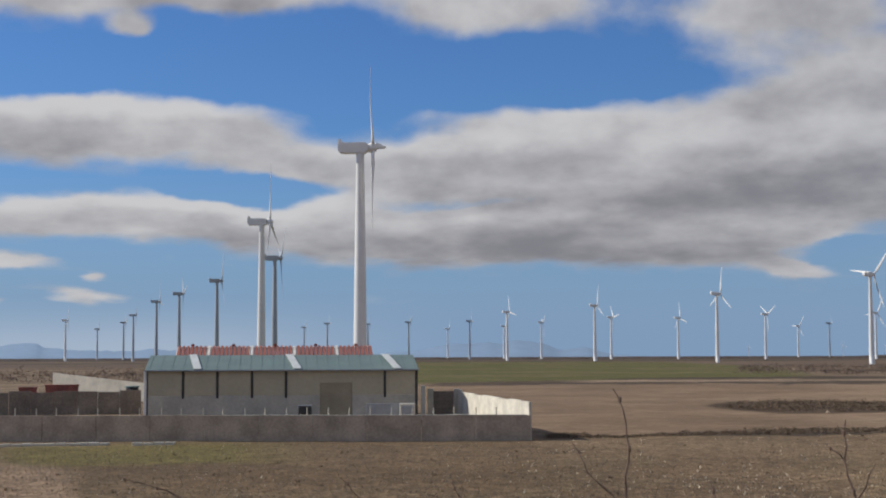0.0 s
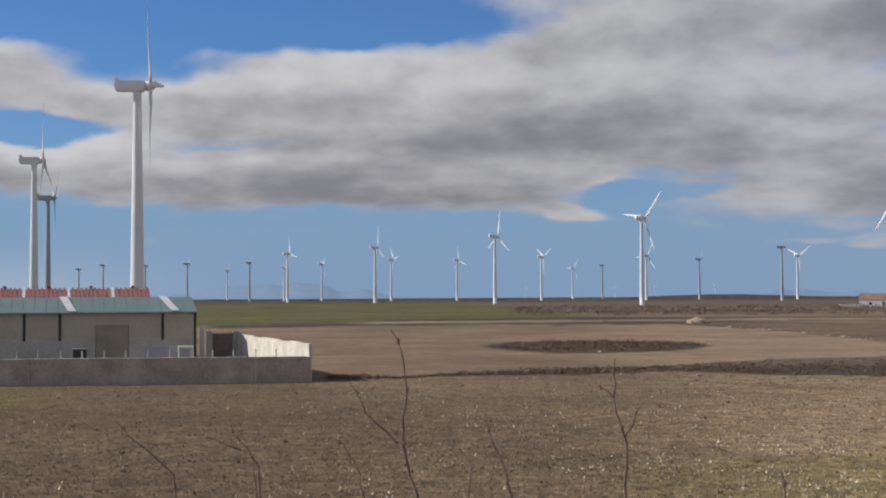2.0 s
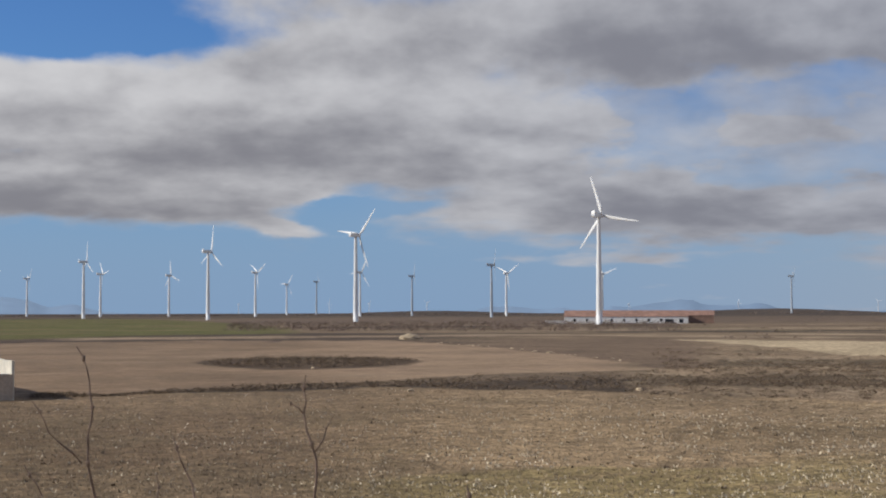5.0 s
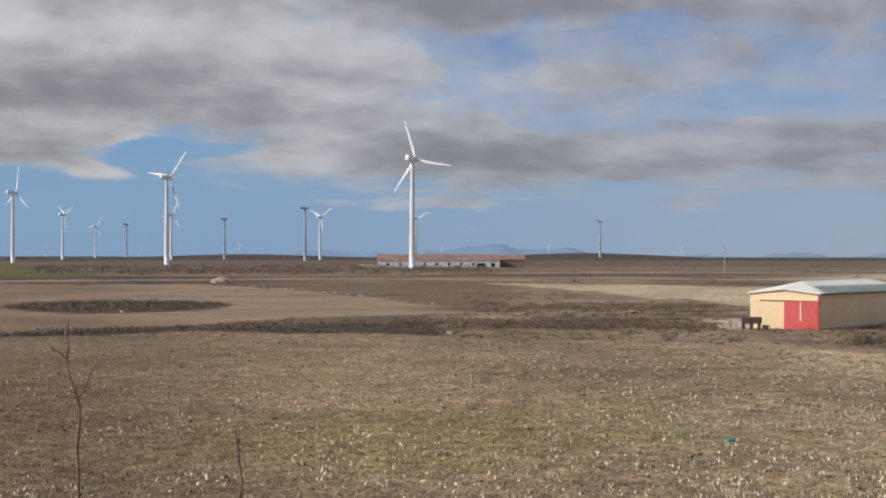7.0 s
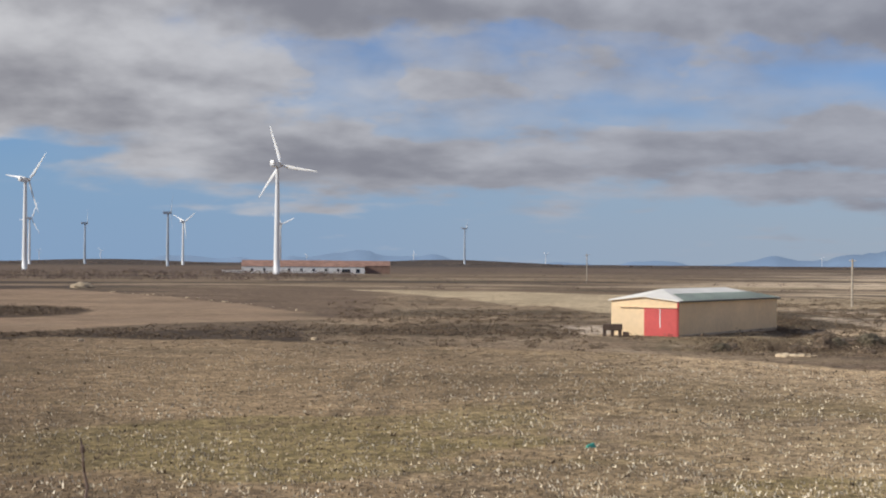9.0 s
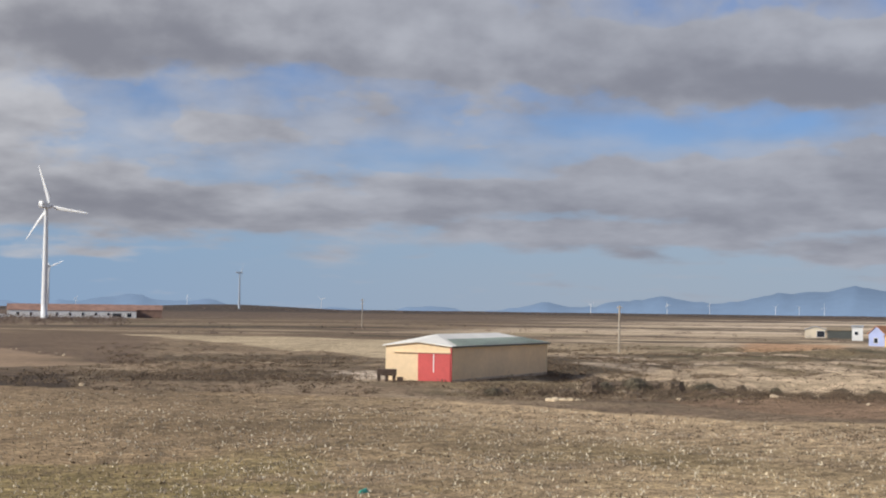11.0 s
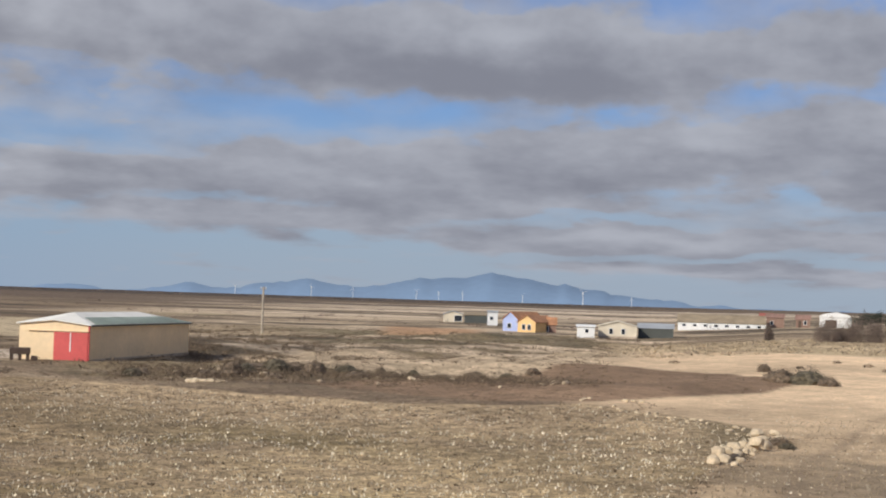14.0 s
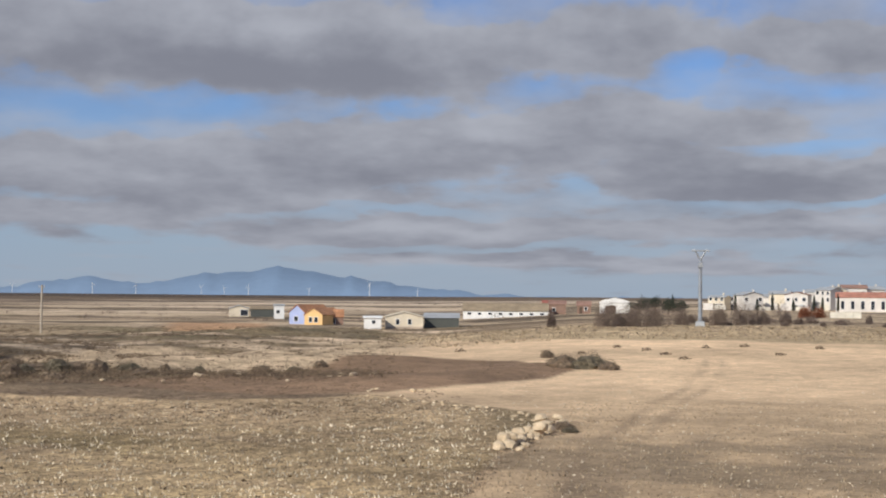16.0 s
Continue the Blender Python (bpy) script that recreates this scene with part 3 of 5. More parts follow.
    lay(plough * (1 - smooth(10, 19, a)), (.205, .15, .10))
    lay(plough * smooth(0, .35, streak2) * .45, (.26, .20, .14))
    dip = ((a - 14.1) / 4.25) ** 2 + ((r - 223) / 25) ** 2
    lay(1 - smooth(.85, 1.05, dip), (.085, .062, .042))
    lay(between(r, curve(STUBBLE_EDGE), curve(DITCH_FAR), .015) * smooth(3.3, 4.5, a) * (1 - smooth(24, 29, a)), (.13, .10, .07))
    lay(between(r, curve(STUBBLE_EDGE), curve(STUBBLE_EDGE) + .55 * np.maximum(curve(DITCH_FAR) - curve(STUBBLE_EDGE), 4), .015) * smooth(3.3, 4.5, a) * (1 - smooth(26, 30, a)), (.066, .051, .037))
    # rough ground between the fields
    rough = between(r, np.where(a > 26, curve(STUBBLE_EDGE), curve(DITCH_FAR)), curve(STRIP_NEAR)) * smooth(24.5, 28, a) * (1 - smooth(38, 40, a))
    lay(rough, (.245, .19, .128))
    lay(rough * smooth(-.05, .25, patch) * .5, (.115, .09, .063))
    lay(rough * between(r, 150, 178, .05) * .6, (.075, .062, .043))
    lay(rough * between(r, 188, 232, .05) * smooth(-.3, .1, patch) * .7, (.092, .076, .052))
    lay(rough * smooth(.22, .35, fbm(X / 5, Y / 9, 77)) * .7, (.33, .27, .19))
    wild = between(r, curve(PLOUGH_FAR), 420 + 0 * r) * smooth(19, 22, a) * (1 - smooth(28, 30, a))
    lay(wild, (.16, .12, .085))
    lay(between(r, curve(STRIP_NEAR), curve(STRIP_FAR)) * smooth(27.5, 28, a) * (1 - smooth(41, 44, a)), (.43, .36, .245))
    lay(between(r, 162, 182) * smooth(35.3, 36.2, a) * (1 - smooth(37.6, 38.2, a)), (.46, .40, .32))
    # land to the right of the barn
    moor = between(r, 132, 335) * smooth(38.5, 40, a) * (1 - smooth(60.5, 64, a))
    lay(moor, (.215, .172, .107))
    lay(moor * smooth(0, .25, patch) * .7, (.10, .082, .056))
    lay(moor * smooth(.15, .3, fbm(X / 7, Y / 5, 87)) * .7, (.34, .275, .195))
    lay(moor * between(r, 176, np.interp(a, (43, 52), (228, 200)), .04) * (1 - smooth(47, 52, a)) * smooth(-.35, .05, patch) * .85, (.08, .065, .047))
    lay(moor * between(r, 216, 228, .02) * smooth(43, 45, a) * (1 - smooth(49, 53, a)) * smooth(-.1, .1, patch) * .9, (.44, .36, .27))
    lay(moor * between(r, 238, 300, .04) * smooth(46, 49, a) * smooth(-.2, .1, patch) * .7, (.115, .10, .066))
    lay(moor * between(r, 205, 330) * smooth(.05, .14, streak2) * .9, (.50, .41, .30))
    # shadow line along the bank, painted into the ground colour
    lay(moor * between(r, 206, 216) * smooth(42, 44, a) * (1 - smooth(50, 53, a)) * .9, (.05, .04, .032))
    for near_d, far_d, a0, a1, tone in ((207, 212, 44, 52, (.44, .37, .28)), (243, 251, 44, 56, (.40, .33, .24)), (276, 288, 45, 58, (.38, .32, .22)), (222, 232, 46, 57, (.16, .135, .085)), (300, 318, 43, 50, (.14, .115, .08)), (322, 336, 46, 62, (.46, .38, .28))):
        lay(between(r * (1 + .012 * (a - a0) * (1 if near_d % 2 else -.6)), near_d, far_d, .02) * smooth(a0, a0 + 2, a + 2 * patch) * (1 - smooth(a1 - 3, a1, a + 3 * patch)) * .85, tone)
    hollow = between(r, 172, 262, .04) * smooth(42.5, 43.5, a) * (1 - smooth(47, 51, a + 2 * patch))
    lay(hollow * smooth(-.35, .05, fbm(X / 16, Y / 8, 141)) * .85, (.095, .075, .052))
    lay(between(r, 258, 345, .04) * smooth(44, 46, a) * (1 - smooth(53, 58, a + 3 * patch)) * smooth(-.2, .15, fbm(X / 20, Y / 14, 143)) * .7, (.15, .135, .08))
    for near_d, far_d, a0, a1 in ((196, 200, 44.5, 50), (222, 227, 45, 51), (246, 254, 44, 48)):
        lay(between(r * (1 + .01 * (a - a0)), near_d, far_d, .015) * smooth(a0, a0 + 1, a + 2 * patch) * (1 - smooth(a1 - 2, a1, a + 2 * patch)) * .85, (.45, .38, .29))
    pale = between(r, np.interp(a, (44, 48.7, 58, 61), (172, 148, 156, 180)), np.interp(a, (44, 50.7, 56, 60, 63), (176, 203, 197, 240, 245)), .03) * smooth(44, 45.5, a)
    lay(pale * (1 - smooth(61, 63, a)), (.53, .43, .30))
    lay(pale * (1 - smooth(61, 63, a)) * smooth(.0, .3, patch) * .45, (.30, .24, .165))
    lay(pale * (1 - smooth(61, 63, a)) * smooth(.05, .3, fbm(X / 3, Y / 4, 97)) * .45, (.22, .18, .12))
    lay(between(r * (1 - .006 * (a - 45)), 268, 345, .03) * smooth(38.5, 41, a) * (1 - smooth(46, 50, a + 3 * streak)) * .8, (.34, .275, .185))
    lay(between(r, 300, 375) * smooth(50.5, 51.5, a) * (1 - smooth(54, 55.3, a)) * .9, (.42, .27, .16))
    # stubble in front
    beside = smooth(-.35, .35, a - np.interp(r, *STUBBLE_SIDE))
    near = (1 - smooth(-.01, .01, r / curve(STUBBLE_EDGE) - 1)) * (1 - beside)
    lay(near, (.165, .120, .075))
    # darker to the left: cloud shadow put into the stubble's colour
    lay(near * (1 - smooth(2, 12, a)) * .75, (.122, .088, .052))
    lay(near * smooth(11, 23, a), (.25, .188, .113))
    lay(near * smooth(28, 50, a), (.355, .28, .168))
    lay(near * smooth(-.05, .35, patch) * .55, (.145, .112, .068))
    lay(near * smooth(.08, .3, fbm(X / 3.5, Y / 7, 83)) * smooth(10, 40, a) * .5, (.32, .25, .165))
    lay(near * smooth(.12, .3, fbm(X / 6, Y / 2.2, 84)) * smooth(25, 45, a) * smooth(70, 105, r) * .6, (.13, .098, .065))
    for off in (-.85, .85):                                     # wheel marks curving over the stubble
        for line in (25 + 1.25 * (Y - 50) + .011 * (Y - 50) ** 2, 29 + .73 * (Y - 59) + 1.6 * np.sin((Y - 55) / 7)):
            mark = np.exp(-((X - line - 1.5 * off) / .5) ** 2) * between(r, 54, 112, .1) * smooth(-.35, .1, fbm(X / 6, Y / 6, 134))
            lay(near * mark * .6, (.115, .088, .055))
    lay(near * smooth(.0, .28, fbm(X / 12, Y / 7, 131)) * smooth(12, 20, a) * (1 - smooth(46, 54, a)) * (1 - smooth(66, 92, r)) * .6, (.205, .175, .072))
    lay(near * smooth(37, 41, a) * smooth(.72, .9, r / curve(STUBBLE_EDGE)) * .75, (.43, .335, .215))
    lay(near * (1 - smooth(30, 38, a)) * smooth(.70, .95, r / curve(STUBBLE_EDGE)) * .35, (.23, .175, .115))
    lay(near * between(r, 107, 131, .06) * smooth(-17.5, -15, a) * (1 - smooth(-9, -4, a)) * .8, (.13, .118, .038))
    lay(near * between(r, 70, np.clip(106 - 3 * (a + 14), 71, 125), .08) * (1 - smooth(-14.5, -13.2, a)) * smooth(-40, -30, a) * .9, (.25, .188, .13))
    # bare tan field, its track and the reddish plot
    tan = np.maximum(smooth(-.01, .01, r / curve(STUBBLE_EDGE) - 1), beside) * smooth(57.5, 59.5, a + .02 * (120 - r)) * (1 - smooth(0, 8, r - np.interp(a, (58, 63, 67, 80), (238, 226, 208, 206))))
    lay(tan, (.63, .49, .33))
    lay(tan * (1 - smooth(62, 140, r)) * .85, (.41, .318, .208))
    lay(tan * smooth(-.02, .3, fbm(X / 7, Y / 9, 99)) * (1 - smooth(75, 110, r)) * .6, (.19, .155, .108))
    lay(tan * smooth(.0, .35, fbm(X / 4, Y / 4, 90)) * (1 - smooth(70, 130, r)) * .6, (.26, .21, .143))
    for pa, pr, wa, wr in ((69.9, 67, 1.1, 9), (76, 73, 2.0, 8), (67.0, 59, 1.2, 7), (73, 60, 1.2, 5), (71.3, 78, .7, 6)):
        lay(tan * np.exp(-((a - pa) / wa) ** 2 - ((r - pr) / wr) ** 2) * (.5 + .5 * smooth(-.3, .2, fbm(X / 2, Y / 2, 98))) * .8, (.17, .138, .10))
    red = between(r, curve(RED_NEAR), curve(RED_FAR), .02) * smooth(47.5, 49, a) * (1 - smooth(66, 66.5, a))
    lay(red, (.245, .172, .114))
    lay(red * smooth(0, .35, patch) * .5, (.19, .135, .092))
    verge = between(r, np.interp(a, (58, 63, 67, 80), (242, 230, 212, 210)), 275 + 0 * r, .02) * smooth(59, 61, a)
    lay(verge, (.47, .38, .25))
    lay(verge * smooth(0, .3, fbm(X / 4, Y / 4, 95)) * .35, (.26, .215, .125))
    lay(between(r, 272, 560, .03) * smooth(62, 65, a) * smooth(-.2, .2, streak2) * .7, (.40, .33, .23))
    for side in (-1, 1):                                       # two wheel marks over the tan field
        line = np.interp(r, (52, 75, 93, 122, 155, 200), (66.8, 68.0, 69.2, 70.7, 71.4, 71.2)) + 52 * side / r
        lay(tan * np.exp(-((a - line) / (26 / r)) ** 2) * between(r, 52, 170, .1) * smooth(-.6, 0, fbm(X / 7, Y / 7, 93)) * .55, (.24, .187, .132))
    lay(near * np.exp(-((a - 64.8) / 2.2) ** 2) * smooth(.74, .86, r / curve(STUBBLE_EDGE)) * .75, (.13, .108, .062))
    grain = 1 - .65 * np.clip(tan + plough + red * .6 + pale * .5, 0, 1)
    grain = grain * (1 - .5 * smooth(250, 600, D))
    cover *= np.array((1.05, .98, .91))
    faces = np.zeros((nd - 1, na, 4), np.int64)
    i, j = np.meshgrid(np.arange(nd - 1), np.arange(na), indexing="ij")
    k = (j + 1) % na
    faces[..., 0], faces[..., 1], faces[..., 2], faces[..., 3] = i * na + j, i * na + k, (i + 1) * na + k, (i + 1) * na + j
    faces = faces[..., ::-1].reshape(-1, 4)
    me = bpy.data.meshes.new("ground")
    me.vertices.add(nd * na)
    me.vertices.foreach_set("co", np.stack([X, Y, Z], -1).ravel())
    me.loops.add(faces.size)
    me.loops.foreach_set("vertex_index", faces.ravel())
    me.polygons.add(len(faces))
    me.polygons.foreach_set("loop_start", np.arange(0, faces.size, 4))
    me.update(calc_edges=True)
    col = me.color_attributes.new("cover", "FLOAT_COLOR", "POINT")
    col.data.foreach_set("color", np.concatenate([cover, grain[..., None]], -1).ravel())
    me.shade_smooth()
    return me


def ground_material():
    m = bpy.data.materials.new("soil_and_stubble")
    m.use_nodes = True
    t = m.node_tree
    p = t.nodes["Principled BSDF"]
    p.inputs["Roughness"].default_value = 0.95
    p.inputs["Specular IOR Level"].default_value = 0.15
    c = t.nodes.new("ShaderNodeAttribute")
    c.attribute_name = "cover"
    tc = t.nodes.new("ShaderNodeTexCoord")
    value = None
    for scale, amount in ((0.045, .22), (0.28, .16), (0.9, .40), (3.5, .58)):
        n = t.nodes.new("ShaderNodeTexNoise")
        n.inputs["Scale"].default_value, n.inputs["Detail"].default_value = scale, 5.0
        t.links.new(tc.outputs["Object"], n.inputs["Vector"])
        mr = t.nodes.new("ShaderNodeMapRange")
        mr.inputs[1].default_value, mr.inputs[2].default_value, mr.inputs[3].default_value, mr.inputs[4].default_value = 0.3, 0.7, 1 - amount, 1 + amount
        t.links.new(n.outputs["Fac"], mr.inputs[0])
        if scale > .5:                                           # the alpha of the cover says how coarse the grain is
            less, back = t.nodes.new("ShaderNodeMath"), t.nodes.new("ShaderNodeMath")
            less.operation, back.operation = "SUBTRACT", "MULTIPLY_ADD"
            less.inputs[1].default_value = back.inputs[2].default_value = 1.0
            t.links.new(mr.outputs[0], less.inputs[0])
            t.links.new(less.outputs[0], back.inputs[0])
            t.links.new(c.outputs["Alpha"], back.inputs[1])
            mr = back
        if value is None:
            value = mr.outputs[0]
        else:
            mu = t.nodes.new("ShaderNodeMath")
            mu.operation = "MULTIPLY"
            t.links.new(value, mu.inputs[0])
            t.links.new(mr.outputs[0], mu.inputs[1])
            value = mu.outputs[0]
    h = t.nodes.new("ShaderNodeHueSaturation")
    t.links.new(value, h.inputs["Value"])
    t.links.new(c.outputs["Color"], h.inputs["Color"])
    t.links.new(h.outputs[0], p.inputs["Base Color"])
    b = t.nodes.new("ShaderNodeBump")
    b.inputs["Strength"].default_value, b.inputs["Distance"].default_value = 0.5, 0.08
    t.links.new(c.outputs["Alpha"], b.inputs["Strength"])
    t.links.new(n.outputs["Fac"], b.inputs["Height"])
    t.links.new(b.outputs[0], p.inputs["Normal"])
    return m


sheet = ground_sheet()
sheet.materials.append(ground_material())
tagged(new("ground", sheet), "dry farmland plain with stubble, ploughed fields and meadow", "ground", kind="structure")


# ---- the walled yard with its long shed ----
WALL_A, WALL_B = at(-18.5, 141.5), at(3.3, 133)
along = WALL_B - WALL_A
wall_turn = math.degrees(math.atan2(along.y, along.x))
front_wall = thing("wall_front", Matrix.Translation(WALL_A) @ pose(0, 0, 0, 0, 0, wall_turn), "long grey concrete yard wall with fence posts", "wall", kind="structure")
count = 11
step = along.length / count
for i in range(count):
    h = 2.28 - 0.1 * i / count + 0.02 * math.sin(i * 5.1)
    part("panel", box(i * step + .02, (i + 1) * step - .02, 0, .2, -.6, h, bevel=.015), CONCRETE, front_wall)
part("coping", box(along.length - 27, along.length - .3, -.04, .25, 2.2, 2.27, bevel=.01), CONCRETE_PALE, front_wall, "pale concrete coping")
post_mesh = mesh_of("post", tube([(0, 0, 0), (0, 0, 2.9)], [.055, .055], 6), CONCRETE_PALE)
for i in range(27):
    part("post", post_mesh, None, front_wall, m=pose(1.5 + i * 1.85, .35, 0, 0, 1.2 * math.sin(i * 3.3), 0))

SIDE_B = at(0.44, 173)
along2 = SIDE_B - WALL_B
side_wall = thing("wall_side", Matrix.Translation(WALL_B) @ pose(0, 0, 0, 0, 0, math.degrees(math.atan2(along2.y, along2.x))), "pale rendered yard wall seen from its sunny side", "wall", kind="structure")
n = 9
for i in range(n):
    w = along2.length / n
    h = 3.35 + (.28 if i == n - 1 else 0.06 * math.sin(i * 2.2))
    part("panel", box(i * w + .22 * (i == 0), (i + 1) * w, -.12, .12, -.4, h, bevel=.02), CONCRETE_PALE, side_wall)
back_wall = thing("wall_back", site(-.35, 176, 0), "broken pale wall beside a dark opening in the yard", "wall", kind="structure")
part("pier", box(-1.5, -1.0, 0, .3, -.3, 3.9, bevel=.03), WHITE_PAINT, back_wall)
part("pier", box(-.75, -.05, 0, .3, -.3, 3.6, bevel=.03), CONCRETE_PALE, back_wall)
part("gate", box(-.05, 2.3, .05, .2, -.3, 3.3, bevel=.02), BLOCKWORK, back_wall, "dark sheet gate")

shed = thing("long_shed", site(-6.03, 165), "long beige panelled farm shed with green sheet roof", "shed")
W2, DEPTH, EAVE, RIDGE = 14.6, 14.0, 5.95, 7.4
core = prism_x([(.06, -.4), (DEPTH - .06, -.4), (DEPTH - .06, EAVE - .1), (DEPTH / 2, RIDGE - .12), (.06, EAVE - .1)], -W2 + .06, W2 - .06)
part("wall", core, PANEL, shed)
pillars = [-14.5, -10.65, -7.0, -3.3, .35, 11.05, 14.5]
for x in pillars:
    part("pillar", box(x - .13, x + .13, -.16, .05, 2.9 if abs(x) < 14 else -.4, EAVE - .02, bevel=.02), PILLAR, shed)
bays = [(-14.37, -10.78), (-10.52, -7.13), (-6.87, -3.43), (-3.17, .22), (.48, 3.98), (7.5, 10.92), (11.18, 14.37)]
for x0, x1 in bays:
    part("panel", box(x0, x1, -.07, .05, 3.2, EAVE - .06, bevel=.02), PANEL, shed)
for x0, x1 in [(-14.37, 3.98), (7.5, 14.37)]:
    part("plinth", box(x0, x1, -.1, .05, -.4, 3.2, bevel=.02), PLINTH, shed, "pale rendered plinth")
part("panel", box(3.98, 7.5, -.07, .05, 4.5, EAVE - .06, bevel=.02), PANEL, shed)
door = part("door", box(4.05, 7.43, -.03, .06, -.1, 4.46), DOOR_TAN, shed, "large tan sliding door")
for k in range(6):
    part("door_rib", box(4.2 + k * .6, 4.28 + k * .6, -.06, -.02, 0, 4.4), DOOR_TAN, door)
part("corner_post", box(-14.78, -14.5, -.2, .1, -.4, EAVE, bevel=.02), WHITE_PAINT, shed, "white corner post")


def roof_sheet(x0, x1, y0, z0, y1, z1, t=.12):
    """One slope, from the eave y0, z0 to the ridge y1, z1."""
    return prism_x([(y0, z0), (y1, z1), (y1, z1 + t), (y0, z0 + t)], x0, x1)


part("roof", roof_sheet(-W2 - .1, W2 + .1, -.45, EAVE - .1, DEPTH / 2, RIDGE), GREEN_SHEET, shed, "ribbed green sheet roof")
rib_mesh = mesh_of("roof_rib", prism_x([(-.45, EAVE + .02), (DEPTH / 2, RIDGE + .12), (DEPTH / 2, RIDGE + .145), (-.45, EAVE + .045)], -.04, .04), GREEN_SHEET)
for k in range(25):
    part("roof_rib", rib_mesh, None, shed, m=pose(-W2 + .3 + k * 1.2, 0, 0))
part("roof", roof_sheet(-W2 - .1, W2 + .1, DEPTH + .45, EAVE - .1, DEPTH / 2, RIDGE), GREEN_SHEET, shed)
for x in (-9.1, 1.6, 12.4):
    sl = bmesh.new()
    slope = (RIDGE - EAVE + .1) / (DEPTH / 2 + .45)
    prism_x([(-.5, EAVE + .1), (DEPTH / 2 - .1, RIDGE + .18), (DEPTH / 2 - .1, RIDGE + .22), (-.5, EAVE + .14)], x - .42, x + .42, sl)
    for v in sl.verts:
        v.co.x -= .85 * (v.co.y + .5) / (DEPTH / 2)
    part("skylight", sl, SKYLIGHT, shed, "translucent white roof strip")
part("gutter", tube([(-W2 - .1, -.5, EAVE - .08), (W2 + .1, -.5, EAVE - .08)], [.09, .09], 8), STEEL, shed)

red_shed = thing("tiled_building", site(-6.32, 188), "red and white tiled roof of a building behind the shed", "building")
part("wall", box(-12, 12, .3, 9.7, -.3, 6.9), CREAM_PAINT, red_shed)
part("roof", roof_sheet(-12.2, 12.2, 0, 6.9, 5, 8.45), TILE_WHITE, red_shed)
part("roof", roof_sheet(-12.2, 12.2, 10, 6.9, 5, 8.45), TILE_RED, red_shed)
row_mesh = {m.name: mesh_of("tile_strip", prism_x([(-.05, 7.04), (4.9, 8.58), (4.9, 8.72), (-.05, 7.18)], -.15, .15), m) for m in (TILE_RED, TILE_WHITE)}
for k in range(46):
    pale = k % 10 == 7
    part("tile_strip", row_mesh[(TILE_WHITE if pale else TILE_RED).name], None, red_shed, m=pose(-11.9 + k * .53, 0, .02 * math.sin(k * 9)))
for x in (-10.3, -5.2, 0, 5.1, 10.2):
    part("ridge_cap", box(x - .2, x + .2, 4.7, 5.3, 8.6, 8.95, bevel=.04), TILE_RED, red_shed)

# clutter in the yard
trailer = thing("flat_trailer", site(-2.2, 156), "grey metal trailer parked before the shed", "trailer")
part("bed", box(-1.9, 1.5, 0, 1.8, .8, 1.05, bevel=.04), STEEL, trailer)
part("side", box(-1.9, 1.5, -.05, 0, 1.05, 2.55, bevel=.02), GREY_ROOF, trailer)
for x in (-1.2, .8):
    part("wheel", tube([(x, .1, .45), (x, .35, .45)], [.45, .45], 14), PILLAR, trailer)
cart = thing("white_box_cart", site(-1.35, 155), "pale boxy cart standing in the yard", "cart")
part("body", box(-.8, .8, 0, 1.4, .7, 2.55, bevel=.08), CONCRETE_PALE, cart)
part("panel", box(-.6, .6, -.03, .02, 1.3, 2.3, bevel=.01), GREY_ROOF, cart)
for x in (-.5, .5):
    part("wheel", tube([(x, .2, .35), (x, .45, .35)], [.35, .35], 12), PILLAR, cart)
crate = thing("dark_crate", site(-5.2, 157), "dark crate standing by the shed wall", "crate")
part("body", box(-.7, .7, 0, 1.1, 0, 2.25, bevel=.06), PILLAR, crate)
part("lid", box(-.75, .75, -.05, 1.15, 2.25, 2.35, bevel=.03), STEEL, crate)

# far corner of the yard
inner_wall = thing("wall_inner", site(-14.6, 200), "dark block wall at the back of the yard", "wall", kind="structure")
for k in range(9):
    part("panel", box(-13 + k * 2.75, -13 + (k + 1) * 2.75 - .04, 0, .25, -.3, 2.95 + .12 * math.sin(k * 2.6), bevel=.02), BLOCKWORK, inner_wall)
pale_wall = thing("wall_pale", site(-12.9, 262, -42), "sunlit pale wall stepping down beyond the yard", "wall", kind="structure")
for k in range(9):
    top0, top1 = 4.6 - .22 * k, 4.6 - .22 * (k + 1) + .03 * math.sin(k * 3.1)
    part("panel", prism([(-9.6 + k * 2.7, -.5), (-9.6 + (k + 1) * 2.7 - .03, -.5), (-9.6 + (k + 1) * 2.7 - .03, top1), (-9.6 + k * 2.7, top0)], 0, .3), CONCRETE_PALE, pale_wall)
tractor = thing("tractor", site(-11.75, 226, 30), "dark teal farm tractor parked behind the yard wall", "tractor")
part("body", box(-1.7, .2, -.5, .5, 1.0, 1.9, bevel=.12), TEAL_PAINT, tractor)
part("cab", box(.1, 1.5, -.7, .7, 1.3, 2.9, bevel=.1), GLASS_DARK, tractor, "dark glazed cab")
part("cab_roof", box(0, 1.6, -.8, .8, 2.9, 3.08, bevel=.06), TEAL_PAINT, tractor)
part("exhaust", tube([(-1.1, .2, 1.9), (-1.1, .2, 2.8)], [.06, .06], 8), STEEL, tractor)
for x, r in ((-1.3, .55), (.8, .9)):
    for y in (-.95, .6):
        part("wheel", tube([(x, y, r), (x, y + .35, r)], [r, r], 16), PILLAR, tractor)
